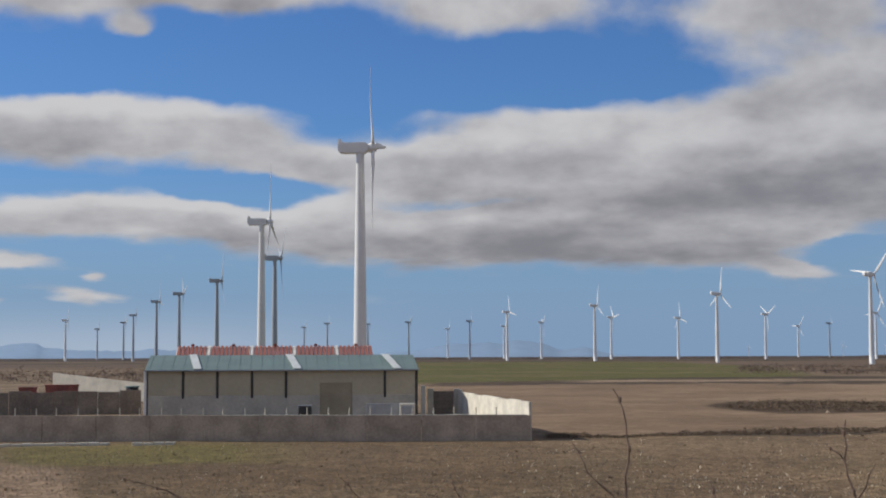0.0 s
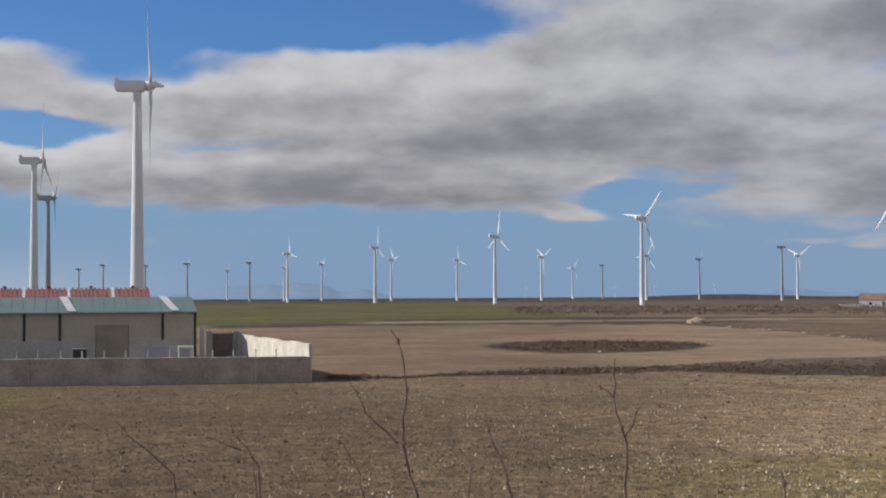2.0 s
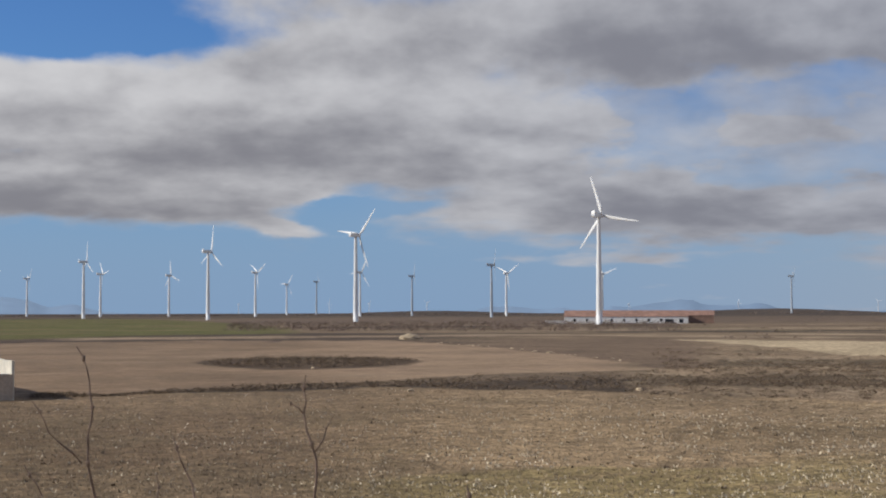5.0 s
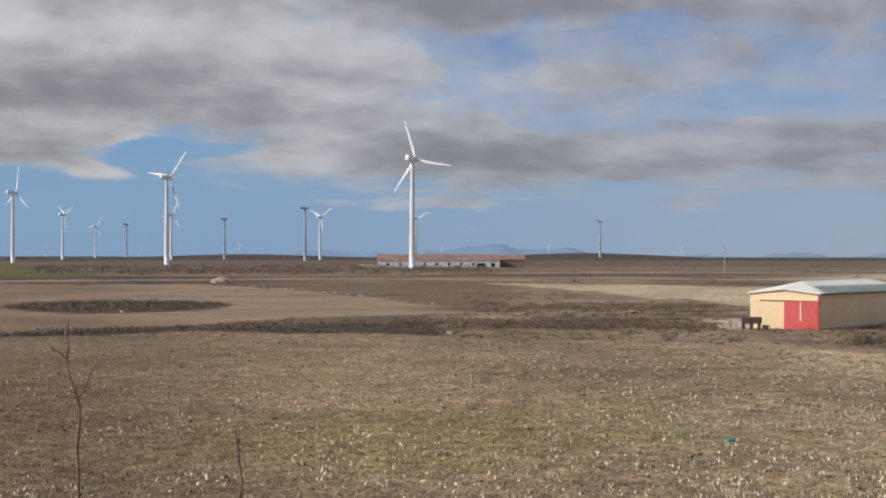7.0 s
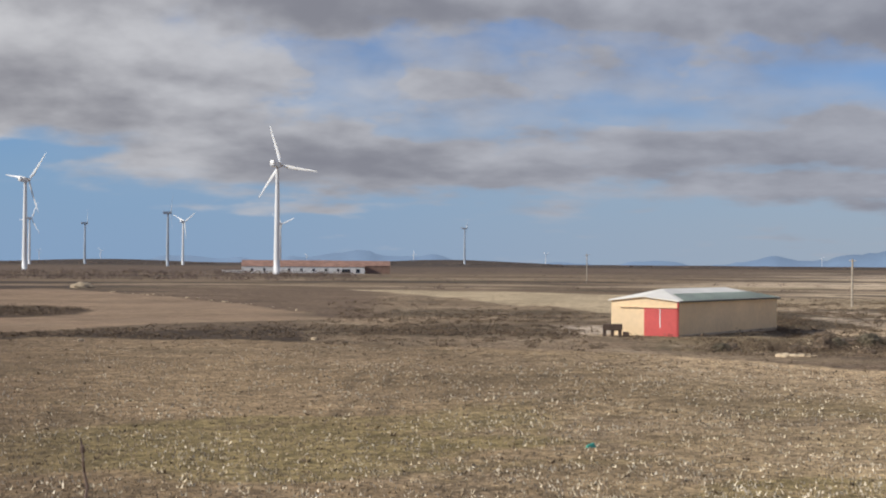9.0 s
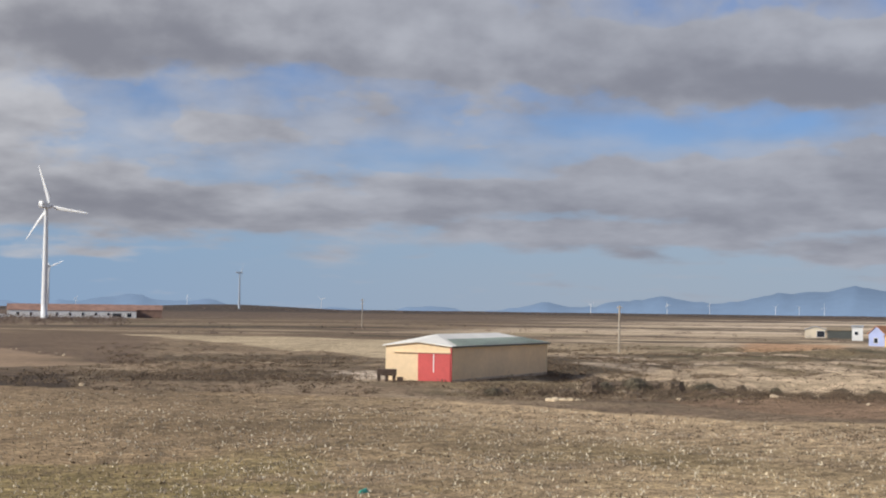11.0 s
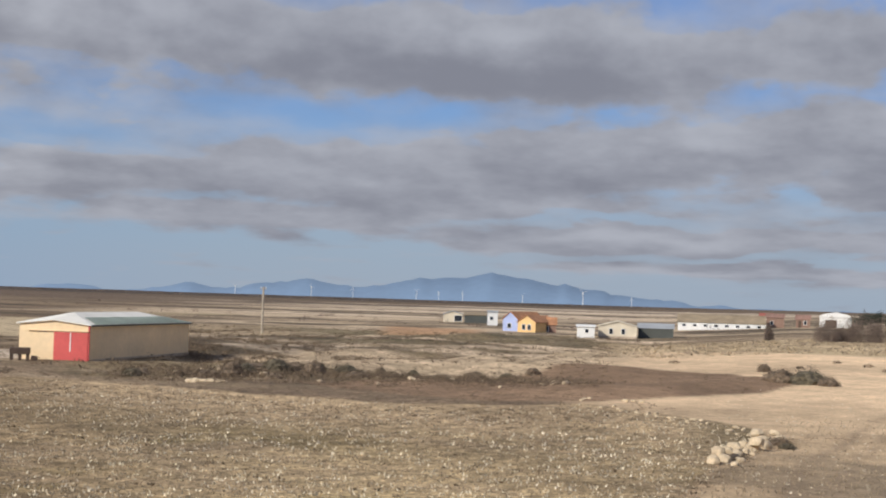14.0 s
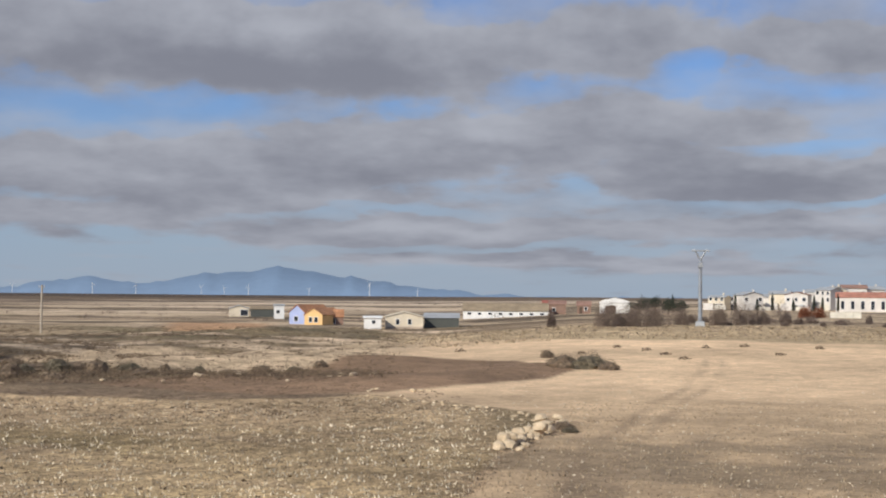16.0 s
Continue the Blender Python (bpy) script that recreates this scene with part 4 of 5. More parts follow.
for az, d, w, h in ((-14.1, 215, 3.9, 3.45), (-15.3, 222, 1.9, 3.0)):
    hut = thing("red_bin", site(az, d), "faded red metal skip behind the yard wall", "skip")
    part("body", prism([(-w / 2, 0), (w / 2, 0), (w / 2 + .3, h), (-w / 2 - .3, h)], 0, 2), SKIP_RED, hut)
    part("rim", box(-w / 2 - .4, w / 2 + .4, -.08, 2.08, h, h + .12, bevel=.03), SKIP_RED, hut)
for k, (az, d, w) in enumerate(((-14.3, 131.5, 9.0), (-10.7, 130.5, 3.9))):
    kerb = thing("pale_kerb", site(az, d), "row of pale concrete kerb blocks lying by the wall", "kerb")
    nb = int(w / .9)
    for i in range(nb):
        part("block", box(-w / 2 + i * .9, -w / 2 + i * .9 + .84, 0, .5, -.1, .2 + .03 * math.sin(i * 4 + k), bevel=.02), CONCRETE_PALE, kerb)


# ---- the barn with the red door ----
P1, P2 = at(40.18, 155.5), at(43.78, 180)
dirn = (P2 - P1).normalized()
barn = thing("barn", Matrix.Translation((P1.x, P1.y, P1.z)) @ pose(0, 0, 0, 0, 0, math.degrees(math.atan2(dirn.y, dirn.x))), "beige sheet-metal barn with red sliding door", "barn")
L, B, EV, RG = 26.7, 7.6, 3.56, 4.7
wall_bm = prism_x([(0, -.4), (B, -.4), (B, EV), (B * .78, EV + .28), (B / 2, EV + .42), (B * .22, EV + .28), (0, EV)], 0, L)
part("wall", wall_bm, BARN_SHEET, barn)
roof_bm = bmesh.new()
o = .25
pts = [(-o, -o, EV), (-o, B / 2, EV + .44), (-o, B + o, EV), (L + o, B + o, EV), (L + o, -o, EV), (4.2, B / 2, RG), (20.5, B / 2, RG)]
lowv = [roof_bm.verts.new(p) for p in pts]
for f in ((0, 5, 1), (1, 5, 2), (2, 5, 6, 3), (3, 6, 4), (0, 4, 6, 5)):
    roof_bm.faces.new([lowv[i] for i in f])
bmesh.ops.recalc_face_normals(roof_bm, faces=roof_bm.faces)
bmesh.ops.solidify(roof_bm, geom=roof_bm.faces[:], thickness=-.1)
part("roof", roof_bm, BARN_ROOF, barn, "pale greenish sheet roof")
green_bm = bmesh.new()                                          # the lower sheets of the long slope are green
slope_pts = [(.9, -o + .02, EV + .15), (L + o - .4, -o + .02, EV + .15), (L - 3.2, B * .26, EV + .76), (3.0, B * .26, EV + .76)]
gv = [green_bm.verts.new(p) for p in slope_pts]
green_bm.faces.new(gv)
bmesh.ops.solidify(green_bm, geom=green_bm.faces[:], thickness=-.05)
part("roof_sheet", green_bm, BARN_GREEN, barn, "faded green lower roof sheets")
part("gutter", tube([(-o, -o - .06, EV + .0), (L + o, -o - .06, EV + .0)], [.08, .08], 6), DARK_GREEN, barn)
bdoor = part("door", box(-.14, -.02, .05, 3.75, 0, 2.85, bevel=.015), BARN_RED, barn, "red sliding door")
part("door_gap", box(-.17, -.13, 1.88, 1.98, .9, 2.8), WHITE_PAINT, bdoor, "pale centre post")
part("door_rail", box(-.2, 0, 0, 6.6, 2.9, 3.02, bevel=.01), BARN_SHEET, barn)
part("corner_trim", box(-.08, .08, -.08, .08, -.3, EV), BARN_RED, barn, "red corner trim")
part("base_course", box(0, L, -.05, 0, -.3, .16), CONCRETE, barn)
wagon = thing("farm_cart", site(37.75, 155.0), "dark wooden cart parked at the barn's end", "cart")
part("frame", box(-1.0, 1.0, 0, 1.1, .6, 1.25, bevel=.05), WOOD_DARK, wagon)
for x in (-.8, 0, .75):
    part("leg", box(x - .17, x + .17, .1, .9, -.1, .65), WOOD_DARK, wagon)
part("crate", box(1.05, 1.7, .2, 1.0, -.1, .45, bevel=.04), WOOD_DARK, wagon)


# ---- houses ----
def house(name, az, d, w, depth, h, rh, wall, roof, label, category="house", ridge="x", turn=0.0, windows=(), door=None, over=.25, chimney=None, plinth=None):
    t = thing(name, site(az, d, turn, .05), label, category)
    if ridge == "x":
        part("wall", prism_x([(0, -.6), (depth, -.6), (depth, h), (depth / 2, h + rh - .05), (0, h)], -w / 2, w / 2), wall, t)
        k = rh / (depth / 2)
        part("roof", roof_sheet(-w / 2 - over, w / 2 + over, -over, h - over * k, depth / 2, h + rh), roof, t)
        part("roof", roof_sheet(-w / 2 - over, w / 2 + over, depth + over, h - over * k, depth / 2, h + rh), roof, t)
    else:
        part("wall", prism([(-w / 2, -.6), (w / 2, -.6), (w / 2, h), (0, h + rh - .05), (-w / 2, h)], 0, depth), wall, t)
        for s in (-1, 1):
            k = rh / (w / 2)
            part("roof", prism([(s * (w / 2 + over), h - over * k), (0, h + rh), (0, h + rh + .14), (s * (w / 2 + over), h - over * k + .14)], -over, depth + over), roof, t)
    for x, z, ww, wh in windows:
        f = part("window", box(x - ww / 2 - .1, x + ww / 2 + .1, -.06, .02, z - .1, z + wh + .1), WHITE_PAINT, t)
        part("pane", box(x - ww / 2, x + ww / 2, -.085, -.05, z, z + wh), GLASS_DARK, f, "dark glass")
    if door:
        x, ww, wh = door
        part("door", box(x - ww / 2, x + ww / 2, -.07, .02, 0, wh), WOOD_DARK, t)
    if chimney is not None:
        part("chimney", box(chimney - .3, chimney + .3, depth / 2 - .3, depth / 2 + .3, h, h + rh + .9, bevel=.03), wall, t)
    if plinth:
        part("plinth", box(-w / 2 + .01, w / 2 - .01, -.05, 0, -.5, plinth), CONCRETE, t)
    return t


# the long farm under the turbine
farm = house("long_farmhouse", 26.0, 892, 72, 14, 4.0, 3.5, WHITE_PAINT, TILE_DULL, "long low farm building with weathered red tiled roof", "farm building",
             windows=[(-30 + 7.2 * i, 1.2, 1.5, 1.5) for i in range(8)] + [(25, .3, 5, 2.2), (32, .4, 2.4, 2.2)])
house("tiled_barn", 28.75, 905, 16, 14, 4.6, 2.8, TERRACOTTA, TILE_DULL, "terracotta barn end beside the long farm", "farm building")
low = thing("wall_farm", site(23.35, 880), "low white wall beside the farm", "wall", kind="structure")
for i in range(4):
    part("panel", box(-6 + i * 3.2, -6 + i * 3.2 + 3.15, 0, .3, -.5, 1.6, bevel=.03), WHITE_PAINT, low)

house("yellow_shed", 53.6, 470, 6.0, 10, 2.6, .9, CREAM_PAINT, GREY_ROOF, "small pale yellow shed with flat gable", "shed", ridge="y", windows=[(1.6, .4, 2.2, 1.8)])
house("green_shed", 54.55, 468, 8.4, 9, 2.5, .9, DARK_GREEN, TILE_BEIGE, "long dark green sheet-metal shed", "shed")
house("white_block", 55.1, 440, 3.0, 5, 3.9, .3, WHITE_PAINT, GREY_ROOF, "plain white block house with flat roof", "house", windows=[(-.3, 1.6, .9, .9)])
house("blue_house", 55.78, 366, 4.2, 12, 3.0, 1.7, BLUE_PAINT, TILE_ORANGE, "blue rendered house with orange tiled roof", ridge="y", turn=-32, windows=[(-.2, .8, 1.0, 1.1)])
house("yellow_house", 56.4, 357, 4.6, 12, 2.5, 1.5, YELLOW_PAINT, TILE_ORANGE, "yellow rendered house with orange tiled roof", ridge="y", turn=-24, windows=[(-.7, .7, .8, 1.2), (.7, .7, .8, 1.2)])
house("orange_wing", 57.0, 362, 6.6, 7, 2.0, 1.6, TERRACOTTA, TILE_ORANGE, "low wing with orange tiled roof", windows=[(.8, .4, 1.2, 1.2)])
house("white_hut", 58.64, 322, 3.7, 4, 2.4, .35, WHITE_PAINT, WHITE_PAINT, "small white hut with a single window", "hut", windows=[(.2, 1.2, .7, .7)])
house("cream_house", 59.83, 327, 8.2, 14, 2.6, 1.05, CREAM_PAINT, CREAM_PAINT, "cream gabled house with two windows", ridge="y", turn=0, windows=[(-1.4, 1.0, .7, 1.1), (1.2, 1.0, .7, 1.1)], plinth=.5)
house("grey_barn", 61.25, 333, 7.6, 12, 2.2, .95, DARK_GREEN, GREY_ROOF, "dark-walled barn with pale grey sheet roof", "barn")
house("long_white_shed", 63.65, 438, 24.5, 9, 1.9, 2.2, WHITE_PAINT, TILE_BEIGE, "long low white shed with beige tiled roof", "shed", windows=[(-10.5 + 3 * i, .7, 1.0, .6) for i in range(8)])
house("red_house", 65.6, 446, 5.0, 7, 3.0, 1.0, TERRACOTTA, TILE_DULL, "small brick-red house with tiled roof", windows=[(-1, .9, .8, 1.0)])
house("white_cottage", 65.25, 452, 3.4, 6, 3.2, 1.0, WHITE_PAINT, TILE_RED, "small white cottage with red roof", windows=[(.4, 1.2, .7, .9)])
house("red_cottage", 66.6, 447, 4.0, 6, 2.4, 1.2, TERRACOTTA, TILE_DULL, "small red cottage beside the white hall", windows=[(.6, .9, .8, 1.0)], door=(-.9, .9, 2.0))
hall = house("white_hall", 67.75, 440, 8.6, 18, 3.2, 1.5, WHITE_PAINT, GREY_ROOF, "white hall with broad arched grey roof", "hall", ridge="y", door=(-1.2, 3.2, 2.3))
part("roof", prism([(4.45 * math.cos(k * math.pi / 10), 3.1 + 1.2 * math.sin(k * math.pi / 10)) for k in range(11)], -.3, 18.3), WHITE_PAINT, hall)

# the village on the slope
TOWN = [(71.5, 600, 6.5, 4.9, .8), (72.1, 612, 6.0, 4.4, .8), (72.85, 600, 8.5, 6.0, 1.2), (73.35, 622, 8.0, 5.4, 1.0), (73.8, 612, 8.0, 6.6, 1.1), (74.4, 604, 9.0, 6.2, 1.1), (74.9, 624, 8.5, 7.4, 1.1), (75.35, 615, 7.0, 8.2, 1.1), (75.8, 628, 9.0, 8.6, 1.2), (76.5, 632, 9.5, 9.2, 1.3), (77.2, 640, 9.0, 8.8, 1.2), (78.4, 606, 9.0, 6.5, 1.3), (79.2, 618, 9.0, 7.4, 1.3)]
for i, (az, d, w, h, rh) in enumerate(TOWN):
    vary = random.Random(60 + i)
    storeys = (1.0, 3.7, 6.4) if h > 7.5 else (1.0, 3.7)
    home = house("village_house", az, d, w, 9, h, rh, CREAM_PAINT if i % 4 == 0 else VILLAGE_WHITE, (GREY_ROOF, TILE_DULL, GREY_ROOF, GREY_ROOF)[i % 4], "white village house of two storeys with low roof", "house",
                 ridge="y" if i % 3 == 2 else "x", turn=vary.uniform(-38, 30), windows=[(x, z, vary.uniform(.8, 1.3), vary.uniform(1.1, 1.5)) for x in (-w * .34, 0, w * .34) for z in storeys if vary.random() < .8], chimney=w / 4, over=.45)
    part("annex", box(-w / 2 - 1.2, -w / 2 + w * vary.uniform(.3, .5), -2.6, -.1, -.6, h * vary.uniform(.42, .62), bevel=.05), VILLAGE_WHITE, home, "low flat-roofed annex")
    part("terrace_wall", box(w * .05, w / 2 + 1.5, -3.4, -3.1, -.6, vary.uniform(1.2, 2.4), bevel=.04), CONCRETE_PALE, home, "pale garden wall")
    part("shutter", box(w * .12, w * .3, -.16, -.09, 0, 2.4), GREY_ROOF, home, "grey garage shutter")
house("red_roofed_house", 76.95, 580, 23, 10, 5.4, 1.9, VILLAGE_WHITE, TILE_RUSSET, "long white house with russet tiled roof", "house", windows=[(-9 + 3.6 * i, 1.0, 1.2, 3.0) for i in range(6)])
yard_wall = thing("wall_village", site(76.3, 395), "low grey wall on the slope below the village", "wall", kind="structure")
for i in range(4):
    part("panel", box(-4.6 + i * 1.9, -4.6 + i * 1.9 + 1.86, 0, .3, -.4, 1.5, bevel=.02), CONCRETE_PALE, yard_wall)

# ---- poles ----
wood_pole = thing("wooden_pole", site(46.45, 282), "weathered wooden utility pole with small crossarm", "utility pole")
part("shaft", tube([(0, 0, -.6), (0, 0, 4), (.03, 0, 8.5)], [.23, .2, .16], 10), WOOD_POLE, wood_pole)
part("crossarm", box(-.55, .55, -.06, .06, 8.05, 8.17, bevel=.01), WOOD_POLE, wood_pole)
for x in (-.45, 0, .45):
    part("insulator", tube([(x, 0, 8.17), (x, 0, 8.42)], [.06, .04], 8), WHITE_PAINT, wood_pole)
far_pole = thing("wooden_pole", site(36.72, 566), "distant wooden utility pole", "utility pole")
part("shaft", tube([(0, 0, -.6), (0, 0, 10.8)], [.2, .14], 8), WOOD_POLE, far_pole)
part("crossarm", box(-.8, .8, -.06, .06, 10.2, 10.35), WOOD_POLE, far_pole)

steel_pole = thing("steel_pole", site(70.95, 263) @ Matrix.Scale(.915, 4), "tall steel power pole with forked crossarms on a concrete base", "power pole")
part("shaft", tube([(0, 0, 0), (0, 0, 7), (0, 0, 12.6)], [.42, .35, .28], 10), STEEL, steel_pole)
part("base", box(-.85, .85, -.8, .8, -.5, .95, bevel=.06), GREY_ROOF, steel_pole, "grey concrete footing")
for s in (-1, 1):
    part("arm", tube([(0, 0, 12.4), (s * .95, 0, 14.2)], [.17, .14], 8), STEEL, steel_pole)
    part("insulator", tube([(s * 1.15, 0, 14.2), (s * 1.15, 0, 14.5)], [.09, .06], 8), WHITE_PAINT, steel_pole)
part("crossarm", box(-1.75, 1.75, -.15, .15, 14.05, 14.35, bevel=.02), STEEL, steel_pole)
part("transformer", box(-.45, .45, -.5, -.22, 11.0, 12.0, bevel=.05), STEEL, steel_pole)


# ---- scrub, trees, stones ----
class Soup:
    """Many small triangles gathered into one mesh."""

    def __init__(self, seed):
        self.v, self.f, self.rng = [], [], np.random.default_rng(seed)
        self.count = 0

    def add(self, tri):
        """tri: n x 3 x 3 corner places."""
        n = len(tri)
        self.v.append(tri.reshape(-1, 3))
        self.f.append(np.arange(self.count, self.count + 3 * n).reshape(-1, 3))
        self.count += 3 * n

    def tufts(self, base, height, width, blades=3, lean=.5):
        n = len(base)
        base, height, width = np.repeat(base, blades, 0), np.repeat(height, blades), np.repeat(width, blades)
        m = len(base)
        a, b = self.rng.uniform(0, math.tau, m), self.rng.uniform(0, math.tau, m)
        root = base + np.stack([np.cos(b), np.sin(b), 0 * b], -1) * (width * .8)[:, None]
        half = np.stack([np.cos(a), np.sin(a), 0 * a], -1) * (width * .5)[:, None]
        tip = root + np.stack([np.cos(b) * height * lean, np.sin(b) * height * lean, height * self.rng.uniform(.6, 1.1, m)], -1)
        self.add(np.stack([root - half, root + half, tip], 1))

    def clump(self, centre, rx, ry, rz, n, size):
        """A ragged dome of small leaves and twigs."""
        u = self.rng.normal(size=(n, 3))
        u /= np.linalg.norm(u, axis=1)[:, None]
        u[:, 2] = np.abs(u[:, 2])
        k = self.rng.uniform(.45, 1.0, n) ** .6
        lump = 1 + .3 * np.sin(u[:, 0] * 5 + centre[0]) * np.cos(u[:, 1] * 6 + centre[1])
        p = np.asarray(centre) + u * (k * lump)[:, None] * np.array([rx, ry, rz])
        e1, e2 = self.rng.normal(size=(n, 3)), self.rng.normal(size=(n, 3))
        s = size * self.rng.uniform(.5, 1.4, n)[:, None]
        e1, e2 = e1 / np.linalg.norm(e1, axis=1)[:, None] * s, e2 / np.linalg.norm(e2, axis=1)[:, None] * s * .6
        self.add(np.stack([p - e1, p + e1, p + e2], 1))

    def mesh(self, name, mat):
        v, f = np.concatenate(self.v), np.concatenate(self.f)
        me = bpy.data.meshes.new(name)
        me.vertices.add(len(v))
        me.vertices.foreach_set("co", v.ravel())
        me.loops.add(f.size)
        me.loops.foreach_set("vertex_index", f.ravel())
        me.polygons.add(len(f))
        me.polygons.foreach_set("loop_start", np.arange(0, f.size, 3))
        me.update(calc_edges=True)
        me.materials.append(mat)
        return me


def spots(rng, az, d):
    z = relief(az, d)
    return np.stack([d * np.sin(np.radians(az)), d * np.cos(np.radians(az)), z], -1)


def bush(az, d, r, h, mat, label, name="bush", seed=0, n=None, size=None, core=True):
    s = Soup(seed)
    s.clump((0, 0, -.1), r, r * .8, h + .1, n or int(1500 + 700 * r * h), size or .028 + .014 * r)
    inner = bmesh.new()                                         # the dense heart of the bush
    bmesh.ops.create_icosphere(inner, subdivisions=3, radius=1)
    for v in inner.verts:
        q = v.co.copy()
        v.co = Vector((q.x * r * .82, q.y * r * .68, max(q.z, -.1) * h * .8)) * (1 + .28 * noise.noise(q * 2.3 + Vector((seed, 0, 0))))
    if core:
        s.add(np.array([[w.co[:] for w in f.verts] for f in inner.faces]))
    inner.free()
    for k in range(3):
        a = s.rng.uniform(0, math.tau)
        s.clump((.55 * r * math.cos(a), .4 * r * math.sin(a), 0), r * .55, r * .5, h * s.rng.uniform(.5, .9), int(500 + 240 * r * h), size or .028 + .014 * r)
    t = thing(name, Matrix.Translation(at(az, d, ground_at(az, d))), label, "bush", "scrub bushes")
    stems = bmesh.new()
    for k in range(5):
        a = k * 1.26 + seed
        tube([(0, 0, -.15), (.3 * r * math.cos(a), .3 * r * math.sin(a), h * .5), (.5 * r * math.cos(a), .5 * r * math.sin(a), h * .8)], [.05, .03, .012], 4, stems)
    part("stem", stems, BARE_TWIG, t)
    part("crown", s.mesh("crown", mat), None, t)
    return t


rng = np.random.default_rng(7)
# bushes along the bank beyond the stubble, and the big one at the reddish plot's corner
for k, (az, d, r, h) in enumerate([(41.45, 129, 1.1, 1.15), (42.35, 130, 1.2, 1.05), (43.1, 128, .8, .9), (46.2, 140, 1.5, 1.1), (47.3, 137, 1.1, .9), (48.4, 140, 1.3, 1.2), (49.4, 141, 1.6, 1.5), (50.3, 143, 1.3, 1.2), (51.3, 143, 1.0, .9), (52.3, 146, 1.2, .9), (53.3, 149, 1.1, .8), (54.6, 152, 1.0, .8), (55.8, 153, .9, .8), (57.0, 156, .8, .7),
                                   (65.9, 153, 2.0, 1.5), (66.9, 152, 2.4, 1.7), (67.6, 150, 1.3, 1.0), (65.3, 172, .9, 1.0), (44.9, 136, 1.2, .7), (45.4, 150, 1.3, .9), (65.95, 86, .8, .5), (66.3, 84, .6, .35), (45.0, 139, 2.2, 1.1), (46.0, 140, 2.6, 1.2), (46.9, 140, 2.2, 1.1), (47.8, 142, 1.8, 1.0), (44.3, 136, 1.6, .8)]):
    wild = random.Random(k)
    if az < 60:
        az, d = az + wild.uniform(-.5, .5), d + wild.uniform(-5, 7)
        r, h = r * wild.uniform(.55, 1.35), h * wild.uniform(.5, 1.25)
    bush(az, d, r * 1.1, h * (1.1 if az < 60 else .95), SCRUB_GREEN if k % 3 == 0 else SCRUB, "dark dry scrub bush on the field edge", seed=100 + k)
# bare shrubs and dark round trees before the village
for k, (az, d, r, h) in enumerate([(67.5, 283, 2.6, 3.7), (68.1, 287, 2.2, 3.3), (68.7, 285, 2.8, 4.2), (69.4, 287, 2.6, 3.8), (70.1, 300, 2.4, 3.4), (71.6, 300, 2.0, 3.6), (72.5, 310, 2.6, 4.2), (73.1, 315, 2.2, 3.4), (73.9, 330, 2.2, 3.6), (65.4, 300, 1.0, 2.6)]):
    bush(az, d * .905, r * 1.1, h * 1.12, BARE_TWIG, "bare brown leafless shrub below the village", "shrub", 200 + k, n=5200, size=.075, core=False)


def tree(az, d, h, r, label, seed, slim=False, mat=PINE):
    t = thing("tree", Matrix.Translation(at(az, d)), label, "tree", "village trees")
    part("trunk", tube([(0, 0, -.3), (.08, 0, h * .3), (0, .05, h * .75)], [.22, .16, .05], 7), WOOD_DARK, t)
    for k in range(4):
        a = k * 1.7 + seed
        part("limb", tube([(0, 0, h * .3), (r * .5 * math.cos(a), r * .5 * math.sin(a), h * .6)], [.1, .03], 5), WOOD_DARK, t)
    s = Soup(seed)
    if slim:
        for k in range(5):
            s.clump((0, 0, h * (.08 + .17 * k)), r * (1 - .15 * k), r * (1 - .15 * k), h * .3, 420, .16)
    else:
        for k in range(9):
            a, q = s.rng.uniform(0, math.tau), s.rng.uniform(.1, .7)
            s.clump((r * q * math.cos(a), r * q * math.sin(a), h * s.rng.uniform(.2, .5)), r * .5, r * .5, h * .5 * (1 - .4 * q), 420, .2)
    part("crown", s.mesh("crown", mat), None, t)
    return t


for k, (az, d, h, r) in enumerate([(68.7, 432, 5.6, 3.5), (69.25, 436, 5.5, 3.6), (69.75, 430, 5.0, 3.2), (70.2, 428, 4.2, 2.2)]):
    tree(az, d, h, r, "dark green round-crowned pine tree", 300 + k)
for k, (az, d, h) in enumerate([(72.2, 560, 5.8), (73.0, 566, 4.4), (73.55, 560, 6.4), (74.3, 570, 4.6), (75.05, 556, 5.8), (75.35, 552, 5.0), (75.9, 566, 6.2), (69.9, 470, 5.2)]):
    tree(az, d, h, .8, "slim dark cypress tree", 320 + k, slim=True)
for k, (az, d, r, h) in enumerate([(74.8, 388, 2.6, 3.0), (75.25, 392, 2.0, 2.6)]):
    bush(az, d, r, h, RUST_LEAF, "rust-brown leafy shrub on the slope", "shrub", 340 + k, n=4200, size=.13, core=False)
for k in range(12):
    bush(70.7 + .62 * k + .25 * math.sin(k * 5.3), 292 + 20 * math.sin(k * 2.1), 1.5 + .9 * math.sin(k * 3.7), 1.3 + .6 * math.cos(k * 1.9), BARE_TWIG, "bare brown leafless shrub below the village", "shrub", 360 + k, n=1100, size=.09, core=False)

